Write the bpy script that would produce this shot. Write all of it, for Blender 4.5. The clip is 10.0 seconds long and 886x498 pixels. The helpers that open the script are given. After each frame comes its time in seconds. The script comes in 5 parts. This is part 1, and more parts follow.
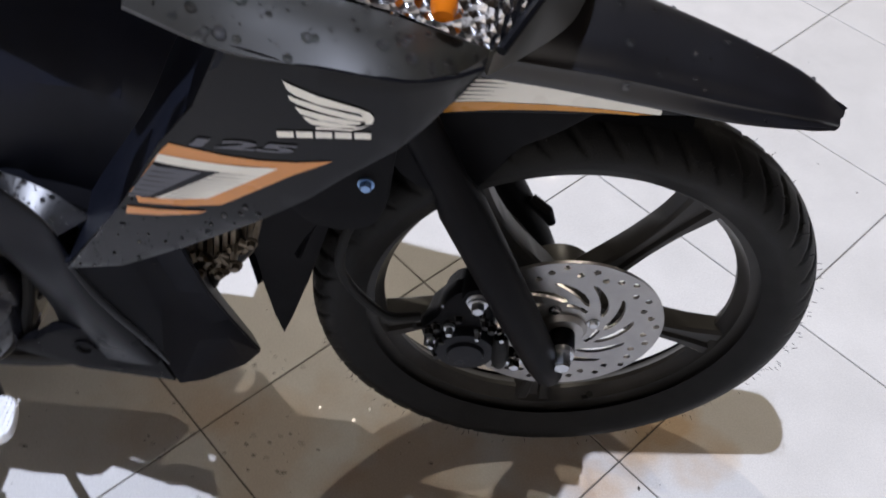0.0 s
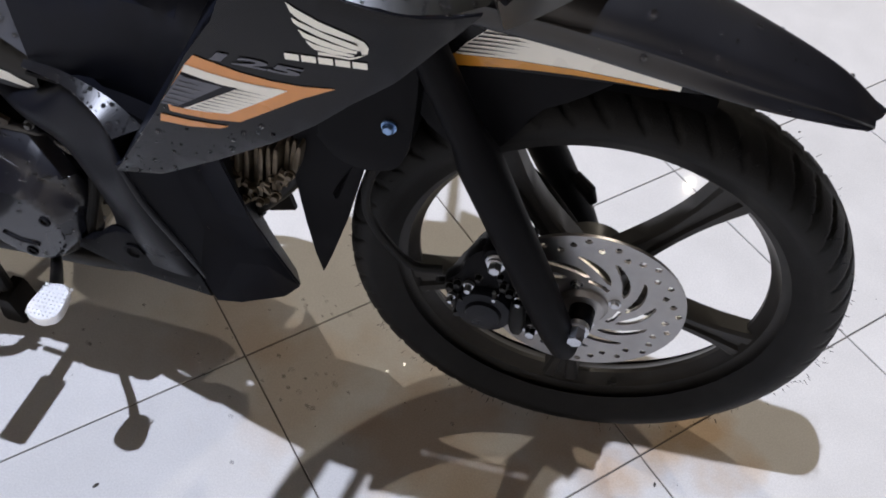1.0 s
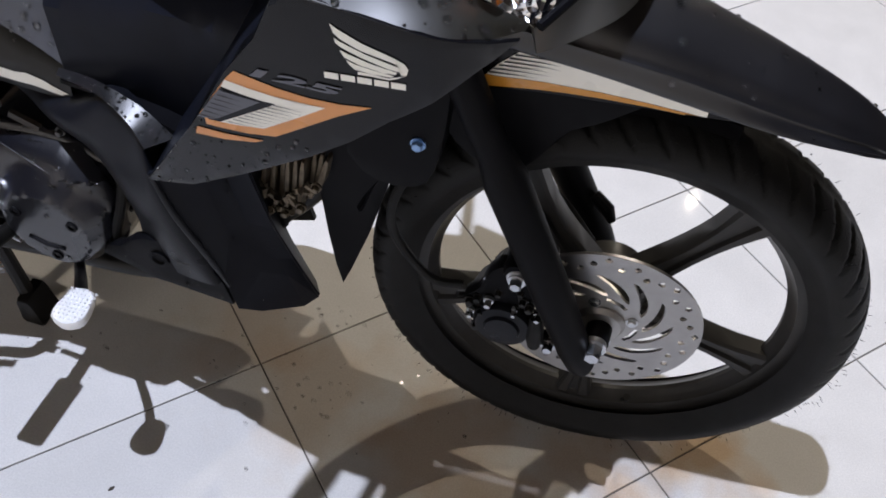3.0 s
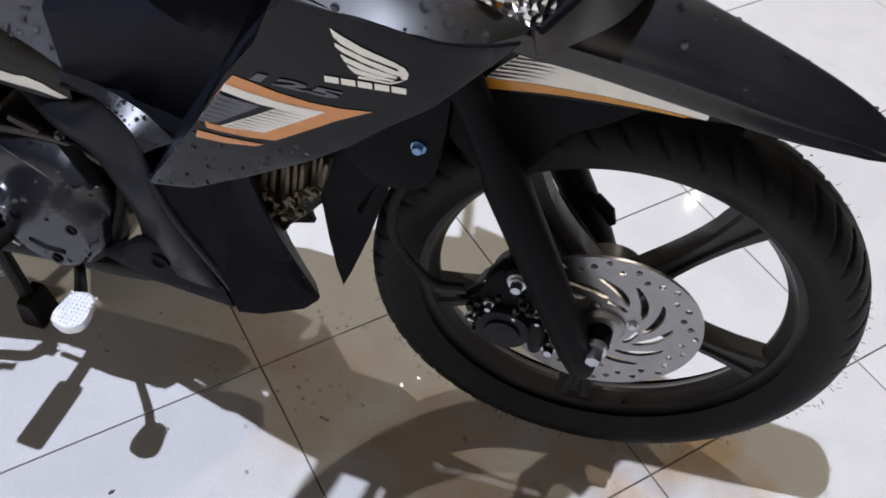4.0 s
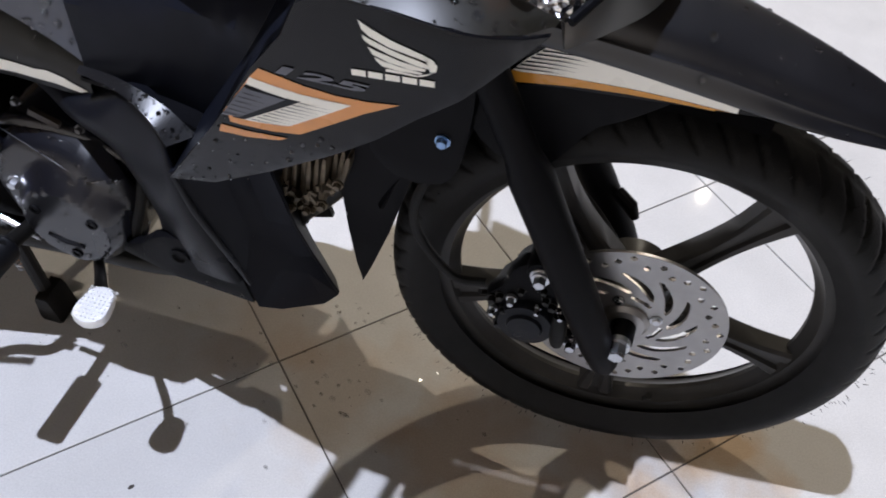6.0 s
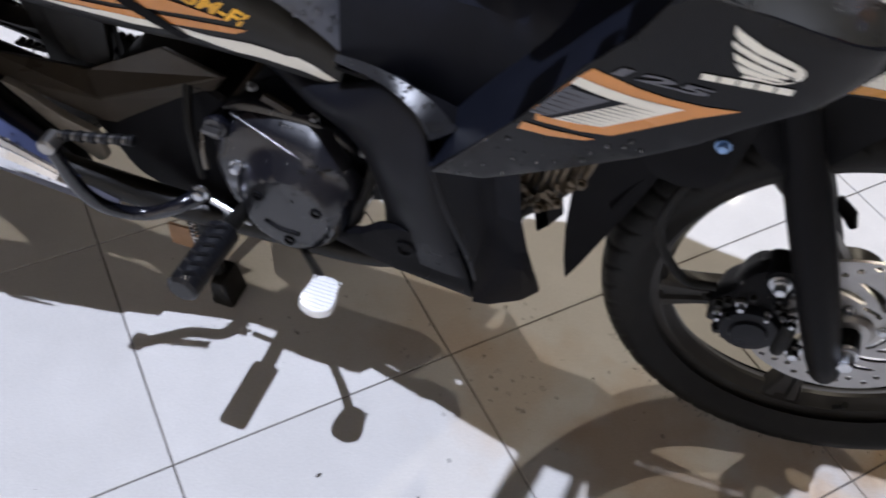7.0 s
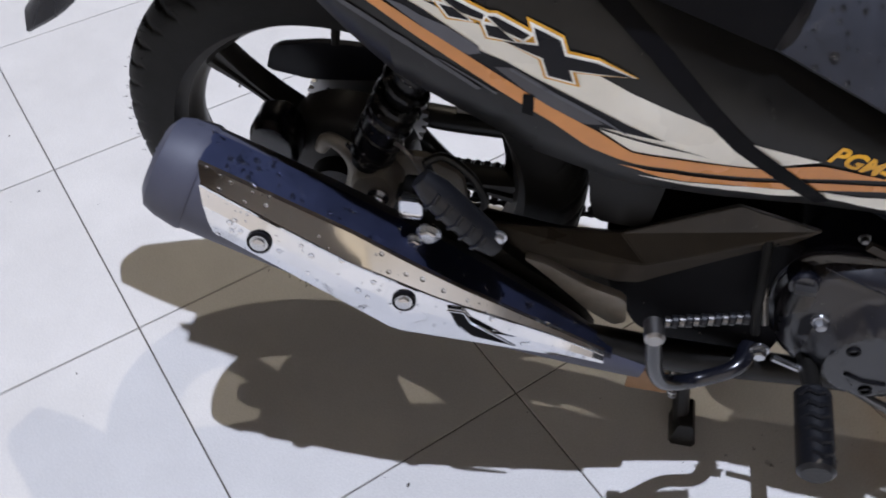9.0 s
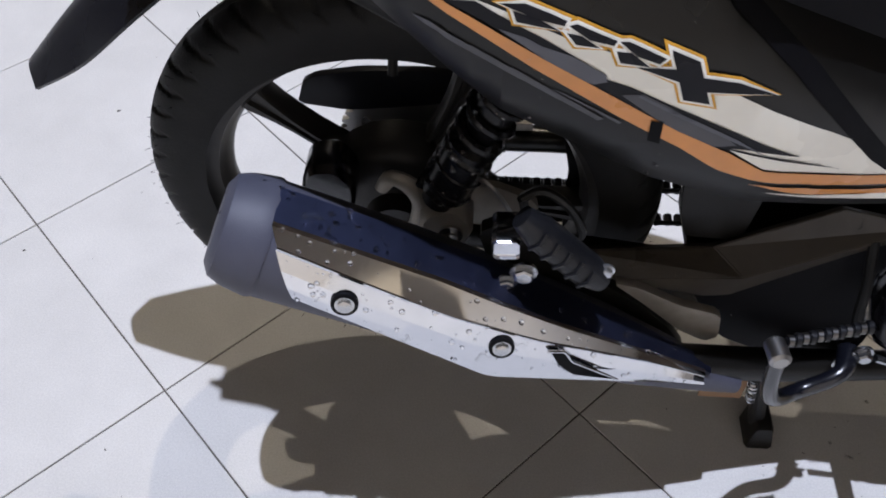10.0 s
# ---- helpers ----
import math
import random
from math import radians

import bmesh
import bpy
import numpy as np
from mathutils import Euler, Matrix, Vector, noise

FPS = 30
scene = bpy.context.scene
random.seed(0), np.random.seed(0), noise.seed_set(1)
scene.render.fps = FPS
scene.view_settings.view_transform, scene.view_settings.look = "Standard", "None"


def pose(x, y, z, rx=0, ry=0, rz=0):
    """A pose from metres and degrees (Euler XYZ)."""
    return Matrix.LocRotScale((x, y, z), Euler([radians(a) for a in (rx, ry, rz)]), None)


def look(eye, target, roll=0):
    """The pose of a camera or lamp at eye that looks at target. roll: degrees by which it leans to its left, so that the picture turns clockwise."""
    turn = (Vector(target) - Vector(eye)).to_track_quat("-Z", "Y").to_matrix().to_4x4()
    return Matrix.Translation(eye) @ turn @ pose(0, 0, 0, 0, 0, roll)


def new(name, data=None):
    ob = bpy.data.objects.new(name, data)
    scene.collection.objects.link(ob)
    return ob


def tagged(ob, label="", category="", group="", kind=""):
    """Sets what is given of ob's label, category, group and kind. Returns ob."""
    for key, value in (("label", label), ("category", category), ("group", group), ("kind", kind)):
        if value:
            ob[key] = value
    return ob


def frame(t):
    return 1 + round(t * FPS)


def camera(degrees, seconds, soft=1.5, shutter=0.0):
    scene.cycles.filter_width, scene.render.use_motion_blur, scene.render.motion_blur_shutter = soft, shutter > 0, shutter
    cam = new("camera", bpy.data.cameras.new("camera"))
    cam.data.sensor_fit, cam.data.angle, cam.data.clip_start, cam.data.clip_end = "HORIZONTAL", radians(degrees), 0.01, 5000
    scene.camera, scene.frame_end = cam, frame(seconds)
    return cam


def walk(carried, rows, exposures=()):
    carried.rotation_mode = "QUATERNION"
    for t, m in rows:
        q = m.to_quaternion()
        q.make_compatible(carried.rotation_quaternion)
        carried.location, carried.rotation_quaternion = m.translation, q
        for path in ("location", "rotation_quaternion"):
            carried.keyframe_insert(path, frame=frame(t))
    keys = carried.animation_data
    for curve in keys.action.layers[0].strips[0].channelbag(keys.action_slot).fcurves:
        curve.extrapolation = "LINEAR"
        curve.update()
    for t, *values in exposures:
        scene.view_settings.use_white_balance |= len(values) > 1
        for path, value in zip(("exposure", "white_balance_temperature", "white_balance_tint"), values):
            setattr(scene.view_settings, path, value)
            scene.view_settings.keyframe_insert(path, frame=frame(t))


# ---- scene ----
cam = camera(54.2, 10.0, soft=1.8, shutter=0.35)
PATH = [
    (0, (0.282, -0.561, 1.057), (0.321, 0.748, -0.455), 5.9),
    (0.5, (0.385, -0.591, 1.046), (0.189, 0.679, -0.487), 4.7),
    (1, (0.398, -0.598, 1.055), (0.141, 0.666, -0.473), 4.0),
    (1.5, (0.388, -0.61, 1.067), (0.122, 0.669, -0.447), 4.4),
    (2, (0.379, -0.621, 1.066), (0.109, 0.663, -0.445), 5.3),
    (2.5, (0.377, -0.612, 1.067), (0.114, 0.667, -0.448), 5.4),
    (4, (0.374, -0.605, 1.069), (0.113, 0.674, -0.445), 5.3),
    (4.5, (0.379, -0.598, 1.067), (0.118, 0.681, -0.449), 5.0),
    (5, (0.378, -0.587, 1.064), (0.126, 0.687, -0.457), 4.9),
    (5.2, (0.379, -0.586, 1.063), (0.13, 0.686, -0.46), 4.8),
    (6.3, (0.328, -0.616, 1.063), (0.038, 0.642, -0.465), 4.9),
    (6.5, (0.292, -0.626, 1.055), (0.005, 0.623, -0.481), 5.5),
    (7, (0.124, -0.662, 1.051), (-0.162, 0.577, -0.493), 6.4),
    (7.5, (-0.039, -0.676, 1.058), (-0.373, 0.523, -0.507), 4.1),
    (8, (-0.174, -0.668, 1.037), (-0.507, 0.544, -0.519), 3.9),
    (8.5, (-0.382, -0.638, 1.04), (-0.694, 0.579, -0.516), 1.7),
    (9, (-0.546, -0.638, 1.061), (-0.794, 0.627, -0.469), 0.2),
    (9.5, (-0.669, -0.615, 1.05), (-0.763, 0.657, -0.49), -0.7),
    (10, (-0.711, -0.571, 1.042), (-0.794, 0.686, -0.511), -0.2),
]
EXPOSURES = [(0, 0.04), (5.2, 0.06), (6.3, 0.10), (7, 0.16), (7.7, 0.15), (8.5, 0.02), (10, 0.0)]
walk(cam, [(t, look(eye, target, roll)) for t, eye, target, roll in PATH], EXPOSURES)


# ---- world and light ----
def lamp(name, place, watts, colour, radius, target=None, cone=None):
    data = bpy.data.lights.new(name, "SPOT" if cone else "POINT")
    data.energy, data.color, data.shadow_soft_size = watts, colour, radius
    ob = new(name, data)
    if cone:
        data.spot_size, data.spot_blend = radians(cone), 0.3
        ob.matrix_world = look(place, target)
    else:
        ob.location = place
    return ob


world = bpy.data.worlds.new("world")
world.use_nodes = True
world.node_tree.nodes["Background"].inputs[0].default_value = (0.9, 0.95, 1.0, 1)
world.node_tree.nodes["Background"].inputs[1].default_value = 0.008
scene.world = world
CEIL = 5.6
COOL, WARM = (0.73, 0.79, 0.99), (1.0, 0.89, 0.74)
lamp("main_lamp_light", (-0.70, -0.15, 5.45), 1400, COOL, 0.03, (-0.70, -0.15, 0), 130)
# Last three: unseen fill spots by the south wall, added to brighten the sides
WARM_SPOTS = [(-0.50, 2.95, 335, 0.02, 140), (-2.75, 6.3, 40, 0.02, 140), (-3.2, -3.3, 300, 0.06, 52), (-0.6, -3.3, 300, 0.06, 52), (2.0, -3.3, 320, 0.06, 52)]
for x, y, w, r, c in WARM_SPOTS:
    lamp("warm_room_and_fill_light", (x, y, 5.45), w, WARM, r, (x, y, 0), c)
track = lamp("track_spot_light", (1.6, 6.4, 5.45), 620, WARM, 0.02, (1.0, 0.35, 0), 19)
track.data.spot_blend = 0.7


# ---- materials ----
def material(name, colour, rough=0.5, metal=0.0, coat=0.0, vary=0.15, scale=40.0, bump=0.0, bump_scale=300.0, rough_vary=0.1, spec=0.5, random_vary=0.0):
    """Principled surface with two scales of colour and roughness variation and fine relief."""
    m = bpy.data.materials.new(name)
    m.use_nodes = True
    n, l = m.node_tree.nodes, m.node_tree.links
    b = n["Principled BSDF"]
    b.inputs["Metallic"].default_value = metal
    b.inputs["Coat Weight"].default_value = coat
    b.inputs["Coat Roughness"].default_value = 0.04
    b.inputs["Specular IOR Level"].default_value = spec
    co = n.new("ShaderNodeTexCoord")
    big, fine = n.new("ShaderNodeTexNoise"), n.new("ShaderNodeTexNoise")
    big.inputs["Scale"].default_value, fine.inputs["Scale"].default_value = scale * 0.2, scale
    big.inputs["Detail"].default_value = fine.inputs["Detail"].default_value = 4
    l.new(co.outputs["Object"], big.inputs["Vector"])
    l.new(co.outputs["Object"], fine.inputs["Vector"])
    add = n.new("ShaderNodeMath")
    l.new(big.outputs[0], add.inputs[0])
    l.new(fine.outputs[0], add.inputs[1])
    mr = n.new("ShaderNodeMapRange")
    mr.inputs[1].default_value, mr.inputs[2].default_value = 0.6, 1.4
    mr.inputs[3].default_value, mr.inputs[4].default_value = 1 - vary, 1 + vary
    l.new(add.outputs[0], mr.inputs[0])
    mul = n.new("ShaderNodeVectorMath")
    mul.operation = "SCALE"
    mul.inputs[0].default_value = colour
    l.new(mr.outputs[0], mul.inputs["Scale"])
    l.new(mul.outputs[0], b.inputs["Base Color"])
    rr = n.new("ShaderNodeMapRange")
    rr.inputs[1].default_value, rr.inputs[2].default_value = 0.3, 0.7
    rr.inputs[3].default_value, rr.inputs[4].default_value = max(0.02, rough - rough_vary), rough + rough_vary
    l.new(big.outputs[0], rr.inputs[0])
    l.new(rr.outputs[0], b.inputs["Roughness"])
    if bump:
        t = n.new("ShaderNodeTexNoise")
        t.inputs["Scale"].default_value = bump_scale
        l.new(co.outputs["Object"], t.inputs["Vector"])
        bp = n.new("ShaderNodeBump")
        bp.inputs["Strength"].default_value, bp.inputs["Distance"].default_value = bump, 0.001
        l.new(t.outputs[0], bp.inputs["Height"])
        l.new(bp.outputs[0], b.inputs["Normal"])
    return m


GLOSS = material("gloss_black_paint", (0.0060, 0.0060, 0.0070), 0.22, coat=0.0, rough_vary=0.04, vary=0.2, spec=0.21)
BODYM = material("semi_gloss_black_paint", (0.0062, 0.0060, 0.0056), 0.33, rough_vary=0.06, vary=0.2, spec=0.34)
# Base lifted to bluish grey to stand in for the sheen on the tank cover
TANK = material("wet_sheen_toned_black_paint", (0.026, 0.028, 0.036), 0.46, coat=0.10, rough_vary=0.06, vary=0.3, spec=1.0)
# Black base tinted olive to carry the cowl's warm reflection
COWL = material("wet_black_cowl_paint", (0.015, 0.0135, 0.009), 0.42, coat=0.05, rough_vary=0.05, vary=0.2, spec=1.0)
SATIN = material("satin_black_plastic", (0.0070, 0.0076, 0.0105), 0.34, bump=0.12, bump_scale=900, vary=0.2, spec=0.15)
MATTE = material("matte_black_plastic", (0.0052, 0.0052, 0.0064), 0.46, bump=0.2, bump_scale=700, vary=0.25, spec=0.07)
NAVY = material("dark_navy_plastic", (0.0070, 0.0082, 0.0135), 0.40, bump=0.15, bump_scale=900, vary=0.2, spec=0.13)
RUBBER = material("tyre_rubber", (0.0095, 0.0095, 0.0095), 0.55, bump=0.35, bump_scale=500, vary=0.35, spec=0.16)
RIM = material("black_cast_alloy", (0.030, 0.029, 0.028), 0.38, bump=0.12, bump_scale=500, vary=0.25, spec=0.25)
STEEL = material("brushed_steel", (0.36, 0.35, 0.34), 0.36, metal=1.0, vary=0.15, bump=0.08, bump_scale=250)
CHROME = material("chrome", (0.80, 0.81, 0.84), 0.07, metal=1.0, vary=0.04, rough_vary=0.03)
PADM = material("bare_bright_steel", (0.88, 0.88, 0.88), 0.45, metal=0.6, vary=0.05)
ZINC = material("zinc_plated_steel", (0.55, 0.56, 0.58), 0.24, metal=1.0, vary=0.15)
ALLOY = material("cast_aluminium", (0.27, 0.245, 0.21), 0.5, metal=0.35, bump=0.3, bump_scale=350, vary=0.35)
ENGINE = material("engine_black_enamel", (0.0050, 0.0055, 0.0090), 0.25, coat=0.35, bump=0.05, bump_scale=250, vary=0.2, spec=0.55)
SPRINGM = material("wet_black_enamel", (0.003, 0.003, 0.0035), 0.28, coat=0.0, vary=0.2, spec=0.25)
PLATE = material("dusty_brown_black_plate", (0.039, 0.032, 0.0245), 0.36, vary=0.3, bump=0.15, bump_scale=400, spec=0.35)
DARKSTEEL = material("dark_oxidised_steel", (0.16, 0.155, 0.15), 0.32, metal=1.0, vary=0.3)
FRAME = material("dull_black_frame_paint", (0.007, 0.0065, 0.0058), 0.38, bump=0.2, bump_scale=350, vary=0.35, spec=0.28)
BRONZE = material("heat_stained_metal", (0.13, 0.105, 0.075), 0.45, metal=0.6, vary=0.6, scale=120, bump=0.6)
MUFFLER = material("blue_black_muffler_enamel", (0.068, 0.080, 0.150), 0.40, metal=1.0, coat=0.08, vary=0.15, rough_vary=0.05)
SHEEN = material("wet_satin_plastic", (0.006, 0.006, 0.0075), 0.36, rough_vary=0.05, vary=0.2, spec=0.7)
SLATE = material("slate_matte_cap_paint", (0.058, 0.060, 0.085), 0.5, bump=0.25, bump_scale=800, vary=0.12)
ORANGE = material("orange_sticker", (0.68, 0.28, 0.07), 0.3, vary=0.12, coat=0.4)
AMBER = material("amber_sticker", (0.62, 0.27, 0.03), 0.3, vary=0.1, coat=0.4)
WHITE = material("white_sticker", (0.90, 0.88, 0.80), 0.3, vary=0.05, coat=0.3)
DIMGREY = material("dim_grey_sticker", (0.085, 0.087, 0.10), 0.35, vary=0.15, spec=0.3)
GREY = material("grey_sticker", (0.12, 0.125, 0.15), 0.35, vary=0.15, spec=0.3)
BLACKST = material("black_sticker", (0.006, 0.0065, 0.010), 0.35, spec=0.2)
YELLOW = material("yellow_sticker", (0.70, 0.36, 0.03), 0.3, vary=0.1)
PEGRUB = material("ribbed_rubber", (0.0065, 0.0068, 0.0085), 0.36, bump=0.3, vary=0.3, spec=0.35)
WATER = material("clear_water", (0.95, 0.97, 1.0), 0.05, vary=0.0, rough_vary=0.02, spec=1.0)
WATER.node_tree.nodes["Principled BSDF"].inputs["Transmission Weight"].default_value = 1.0
WATER.node_tree.nodes["Principled BSDF"].inputs["IOR"].default_value = 1.6
DROPS = bpy.data.materials.new("thin_water_drops")
DROPS.use_nodes = True
dn, dl = DROPS.node_tree.nodes, DROPS.node_tree.links
dn.remove(dn["Principled BSDF"])
clear, shine, blend = dn.new("ShaderNodeBsdfTransparent"), dn.new("ShaderNodeBsdfGlossy"), dn.new("ShaderNodeMixShader")
clear.inputs["Color"].default_value = (0.93, 0.93, 0.93, 1)
shine.inputs["Roughness"].default_value = 0.14
blend.inputs[0].default_value = 0.11
dl.new(clear.outputs[0], blend.inputs[1])
dl.new(shine.outputs[0], blend.inputs[2])
dl.new(blend.outputs[0], dn["Material Output"].inputs["Surface"])
SPECK = material("dark_dirt", (0.07, 0.06, 0.05), 0.9, vary=0.4)
TAN = material("tan_plate_paint", (0.34, 0.20, 0.11), 0.5, vary=0.25)
LAMPM = material("lamp_reflector_chrome", (0.85, 0.85, 0.87), 0.22, metal=1.0, vary=0.25)


def crystal(m, scale, strength):
    """Faceted relief."""
    n, l = m.node_tree.nodes, m.node_tree.links
    v = n.new("ShaderNodeTexVoronoi")
    v.inputs["Scale"].default_value = scale
    co = n.new("ShaderNodeTexCoord")
    l.new(co.outputs["Object"], v.inputs["Vector"])
    bp = n.new("ShaderNodeBump")
    bp.inputs["Strength"].default_value, bp.inputs["Distance"].default_value = strength, 0.01
    l.new(v.outputs["Distance"], bp.inputs["Height"])
    l.new(bp.outputs[0], n["Principled BSDF"].inputs["Normal"])


crystal(LAMPM, 110, 0.8)
BULB = material("amber_bulb", (0.65, 0.17, 0.01), 0.15, vary=0.2)
BLUEB = material("blue_zinc_bolt", (0.25, 0.38, 0.6), 0.3, metal=0.9, vary=0.2)
# White of the unseen south wall, added to bounce fill light
WHITEWALL = material("bounce_white_wall_paint", (0.76, 0.69, 0.59), 0.8, vary=0.05)
WALL = material("warm_grey_wall_paint", (0.085, 0.062, 0.044), 0.8, vary=0.05)
GROUT = material("dark_grout", (0.10, 0.088, 0.075), 0.85, vary=0.35, scale=60, bump=0.4)


# Brown patches multiplied into the tile colour, with noisy edges: x, y, radius, strength
BROWN_PATCHES = [(0.61, 0.05, 0.075, 0.8), (0.46, -0.02, 0.06, 0.5), (0.30, -0.06, 0.10, 0.5), (0.10, -0.02, 0.10, 0.35), (-0.05, 0.06, 0.09, 0.35)]


def tile_material():
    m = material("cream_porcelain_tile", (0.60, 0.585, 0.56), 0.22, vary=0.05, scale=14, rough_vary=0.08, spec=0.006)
    n, l = m.node_tree.nodes, m.node_tree.links
    b = n["Principled BSDF"]
    old = b.inputs["Base Color"].links[0].from_socket
    co = n.new("ShaderNodeTexCoord")
    geo = n.new("ShaderNodeNewGeometry")
    # fine speckle of the porcelain body
    v = n.new("ShaderNodeTexNoise")
    v.inputs["Scale"].default_value, v.inputs["Detail"].default_value = 420, 3
    l.new(geo.outputs["Position"], v.inputs["Vector"])
    # dried water film, scuffs
    s = n.new("ShaderNodeTexNoise")
    s.inputs["Scale"].default_value, s.inputs["Detail"].default_value, s.inputs["Roughness"].default_value = 7, 6, 0.65
    l.new(geo.outputs["Position"], s.inputs["Vector"])
    r1 = n.new("ShaderNodeMapRange")
    r1.inputs[1].default_value, r1.inputs[2].default_value, r1.inputs[3].default_value, r1.inputs[4].default_value = 0.35, 0.65, 0.93, 1.05
    l.new(v.outputs[0], r1.inputs[0])
    r2 = n.new("ShaderNodeMapRange")
    r2.inputs[1].default_value, r2.inputs[2].default_value, r2.inputs[3].default_value, r2.inputs[4].default_value = 0.42, 0.7, 1.01, 0.95
    l.new(s.outputs[0], r2.inputs[0])
    mm = n.new("ShaderNodeMath")
    mm.operation = "MULTIPLY"
    l.new(r1.outputs[0], mm.inputs[0])
    l.new(r2.outputs[0], mm.inputs[1])
    oi = n.new("ShaderNodeObjectInfo")
    r3 = n.new("ShaderNodeMapRange")
    r3.inputs[3].default_value, r3.inputs[4].default_value = 0.97, 1.03
    l.new(oi.outputs["Random"], r3.inputs[0])
    m2 = n.new("ShaderNodeMath")
    m2.operation = "MULTIPLY"
    l.new(mm.outputs[0], m2.inputs[0])
    l.new(r3.outputs[0], m2.inputs[1])
    sc = n.new("ShaderNodeVectorMath")
    sc.operation = "SCALE"
    l.new(old, sc.inputs[0])
    l.new(m2.outputs[0], sc.inputs["Scale"])
    prev = sc.outputs[0]
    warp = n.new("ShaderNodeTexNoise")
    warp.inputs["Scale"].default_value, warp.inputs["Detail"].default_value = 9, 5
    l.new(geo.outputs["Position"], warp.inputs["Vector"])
    for cx, cy, rad, depth in BROWN_PATCHES:
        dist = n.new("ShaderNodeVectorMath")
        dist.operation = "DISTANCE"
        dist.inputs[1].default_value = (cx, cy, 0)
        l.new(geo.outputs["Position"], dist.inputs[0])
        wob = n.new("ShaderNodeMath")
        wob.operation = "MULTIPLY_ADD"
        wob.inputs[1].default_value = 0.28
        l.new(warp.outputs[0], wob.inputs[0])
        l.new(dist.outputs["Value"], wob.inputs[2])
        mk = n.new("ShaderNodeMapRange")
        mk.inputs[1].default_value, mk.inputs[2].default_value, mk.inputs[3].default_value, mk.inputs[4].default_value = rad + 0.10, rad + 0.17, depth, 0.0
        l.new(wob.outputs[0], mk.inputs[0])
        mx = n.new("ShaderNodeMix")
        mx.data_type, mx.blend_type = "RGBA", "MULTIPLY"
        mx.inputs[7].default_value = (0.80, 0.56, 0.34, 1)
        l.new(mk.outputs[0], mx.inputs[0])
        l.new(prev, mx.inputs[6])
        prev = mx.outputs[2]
    l.new(prev, b.inputs["Base Color"])
    r4 = n.new("ShaderNodeMapRange")
    r4.inputs[1].default_value, r4.inputs[2].default_value, r4.inputs[3].default_value, r4.inputs[4].default_value = 0.35, 0.7, 0.04, 0.08
    l.new(s.outputs[0], r4.inputs[0])
    l.new(r4.outputs[0], b.inputs["Roughness"])
    return m


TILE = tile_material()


# ---- building helpers ----
def part(name, bm, mat, parent=None, label="", smooth=True, angle=35):
    """Links a bmesh as one mesh object under a thing or part."""
    bmesh.ops.recalc_face_normals(bm, faces=bm.faces)
    for f in bm.faces:
        f.smooth = smooth
    for e in bm.edges:
        if len(e.link_faces) == 2 and e.calc_face_angle(0) > radians(angle):
            e.smooth = False
    me = bpy.data.meshes.new(name)
    bm.to_mesh(me)
    bm.free()
    me.materials.append(mat)
    ob = new(name, me)
    if parent:
        ob.parent = parent
    if label:
        ob["label"] = label
    return ob


def spline(pts, n):
    """Catmull-Rom through the points, n samples."""
    p = np.array(pts, float)
    q = np.vstack([2 * p[0] - p[1], p, 2 * p[-1] - p[-2]])
    out = []
    for u in np.linspace(0, len(p) - 1, n):
        i = min(int(u), len(p) - 2)
        t = u - i
        a, b, c, d = q[i], q[i + 1], q[i + 2], q[i + 3]
        out.append(0.5 * (2 * b + (c - a) * t + (2 * a - 5 * b + 4 * c - d) * t * t + (3 * b - a - 3 * c + d) * t ** 3))
    return np.array(out)


def grid_faces(bm, rows, close_u=False, close_v=False):
    nu, nv = len(rows), len(rows[0])
    for i in range(nu if close_u else nu - 1):
        for j in range(nv if close_v else nv - 1):
            q = [rows[i][j], rows[(i + 1) % nu][j], rows[(i + 1) % nu][(j + 1) % nv], rows[i][(j + 1) % nv]]
            if len(set(q)) >= 3:
                bm.faces.new(list(dict.fromkeys(q)))


def lathe(profile, n=48, bm=None, close=True):
    """Turns (radius, along) round the y axis through the origin."""
    bm = bm or bmesh.new()
    rows = []
    for k in range(n):
        a = 2 * math.pi * k / n
        rows.append([bm.verts.new((r * math.cos(a), y, r * math.sin(a))) for r, y in profile])
    grid_faces(bm, rows, close_u=True, close_v=close)
    return bm


def tube(pts, radius, n=10, bm=None, smooth=0, caps=True, flat=1.0):
    """A round bar along points; radius may be a list."""
    bm = bm or bmesh.new()
    p = spline(pts, smooth) if smooth else np.array(pts, float)
    rad = np.interp(np.linspace(0, 1, len(p)), np.linspace(0, 1, len(np.atleast_1d(radius))), np.atleast_1d(radius))
    rows, up = [], None
    for i in range(len(p)):
        d = Vector(p[min(i + 1, len(p) - 1)] - p[max(i - 1, 0)]).normalized()
        if up is None:
            up = Vector((0, 1, 0)) if abs(d.y) < 0.9 else Vector((1, 0, 0))
        side = d.cross(up).normalized()
        up = side.cross(d).normalized()
        rows.append([bm.verts.new(Vector(p[i]) + float(rad[i]) * (math.cos(2 * math.pi * k / n) * side + flat * math.sin(2 * math.pi * k / n) * up)) for k in range(n)])
    grid_faces(bm, rows, close_v=True)
    if caps:
        bm.faces.new(rows[0])
        bm.faces.new(rows[-1][::-1])
    return bm


def rod(a, b, radius, n=16, bm=None, chamfer=0.0):
    a, b = Vector(a), Vector(b)
    d = (b - a).normalized()
    if chamfer:
        return tube([a, a + d * chamfer, b - d * chamfer, b], [radius - chamfer, radius, radius, radius - chamfer], n, bm)
    return tube([a, b], radius, n, bm)


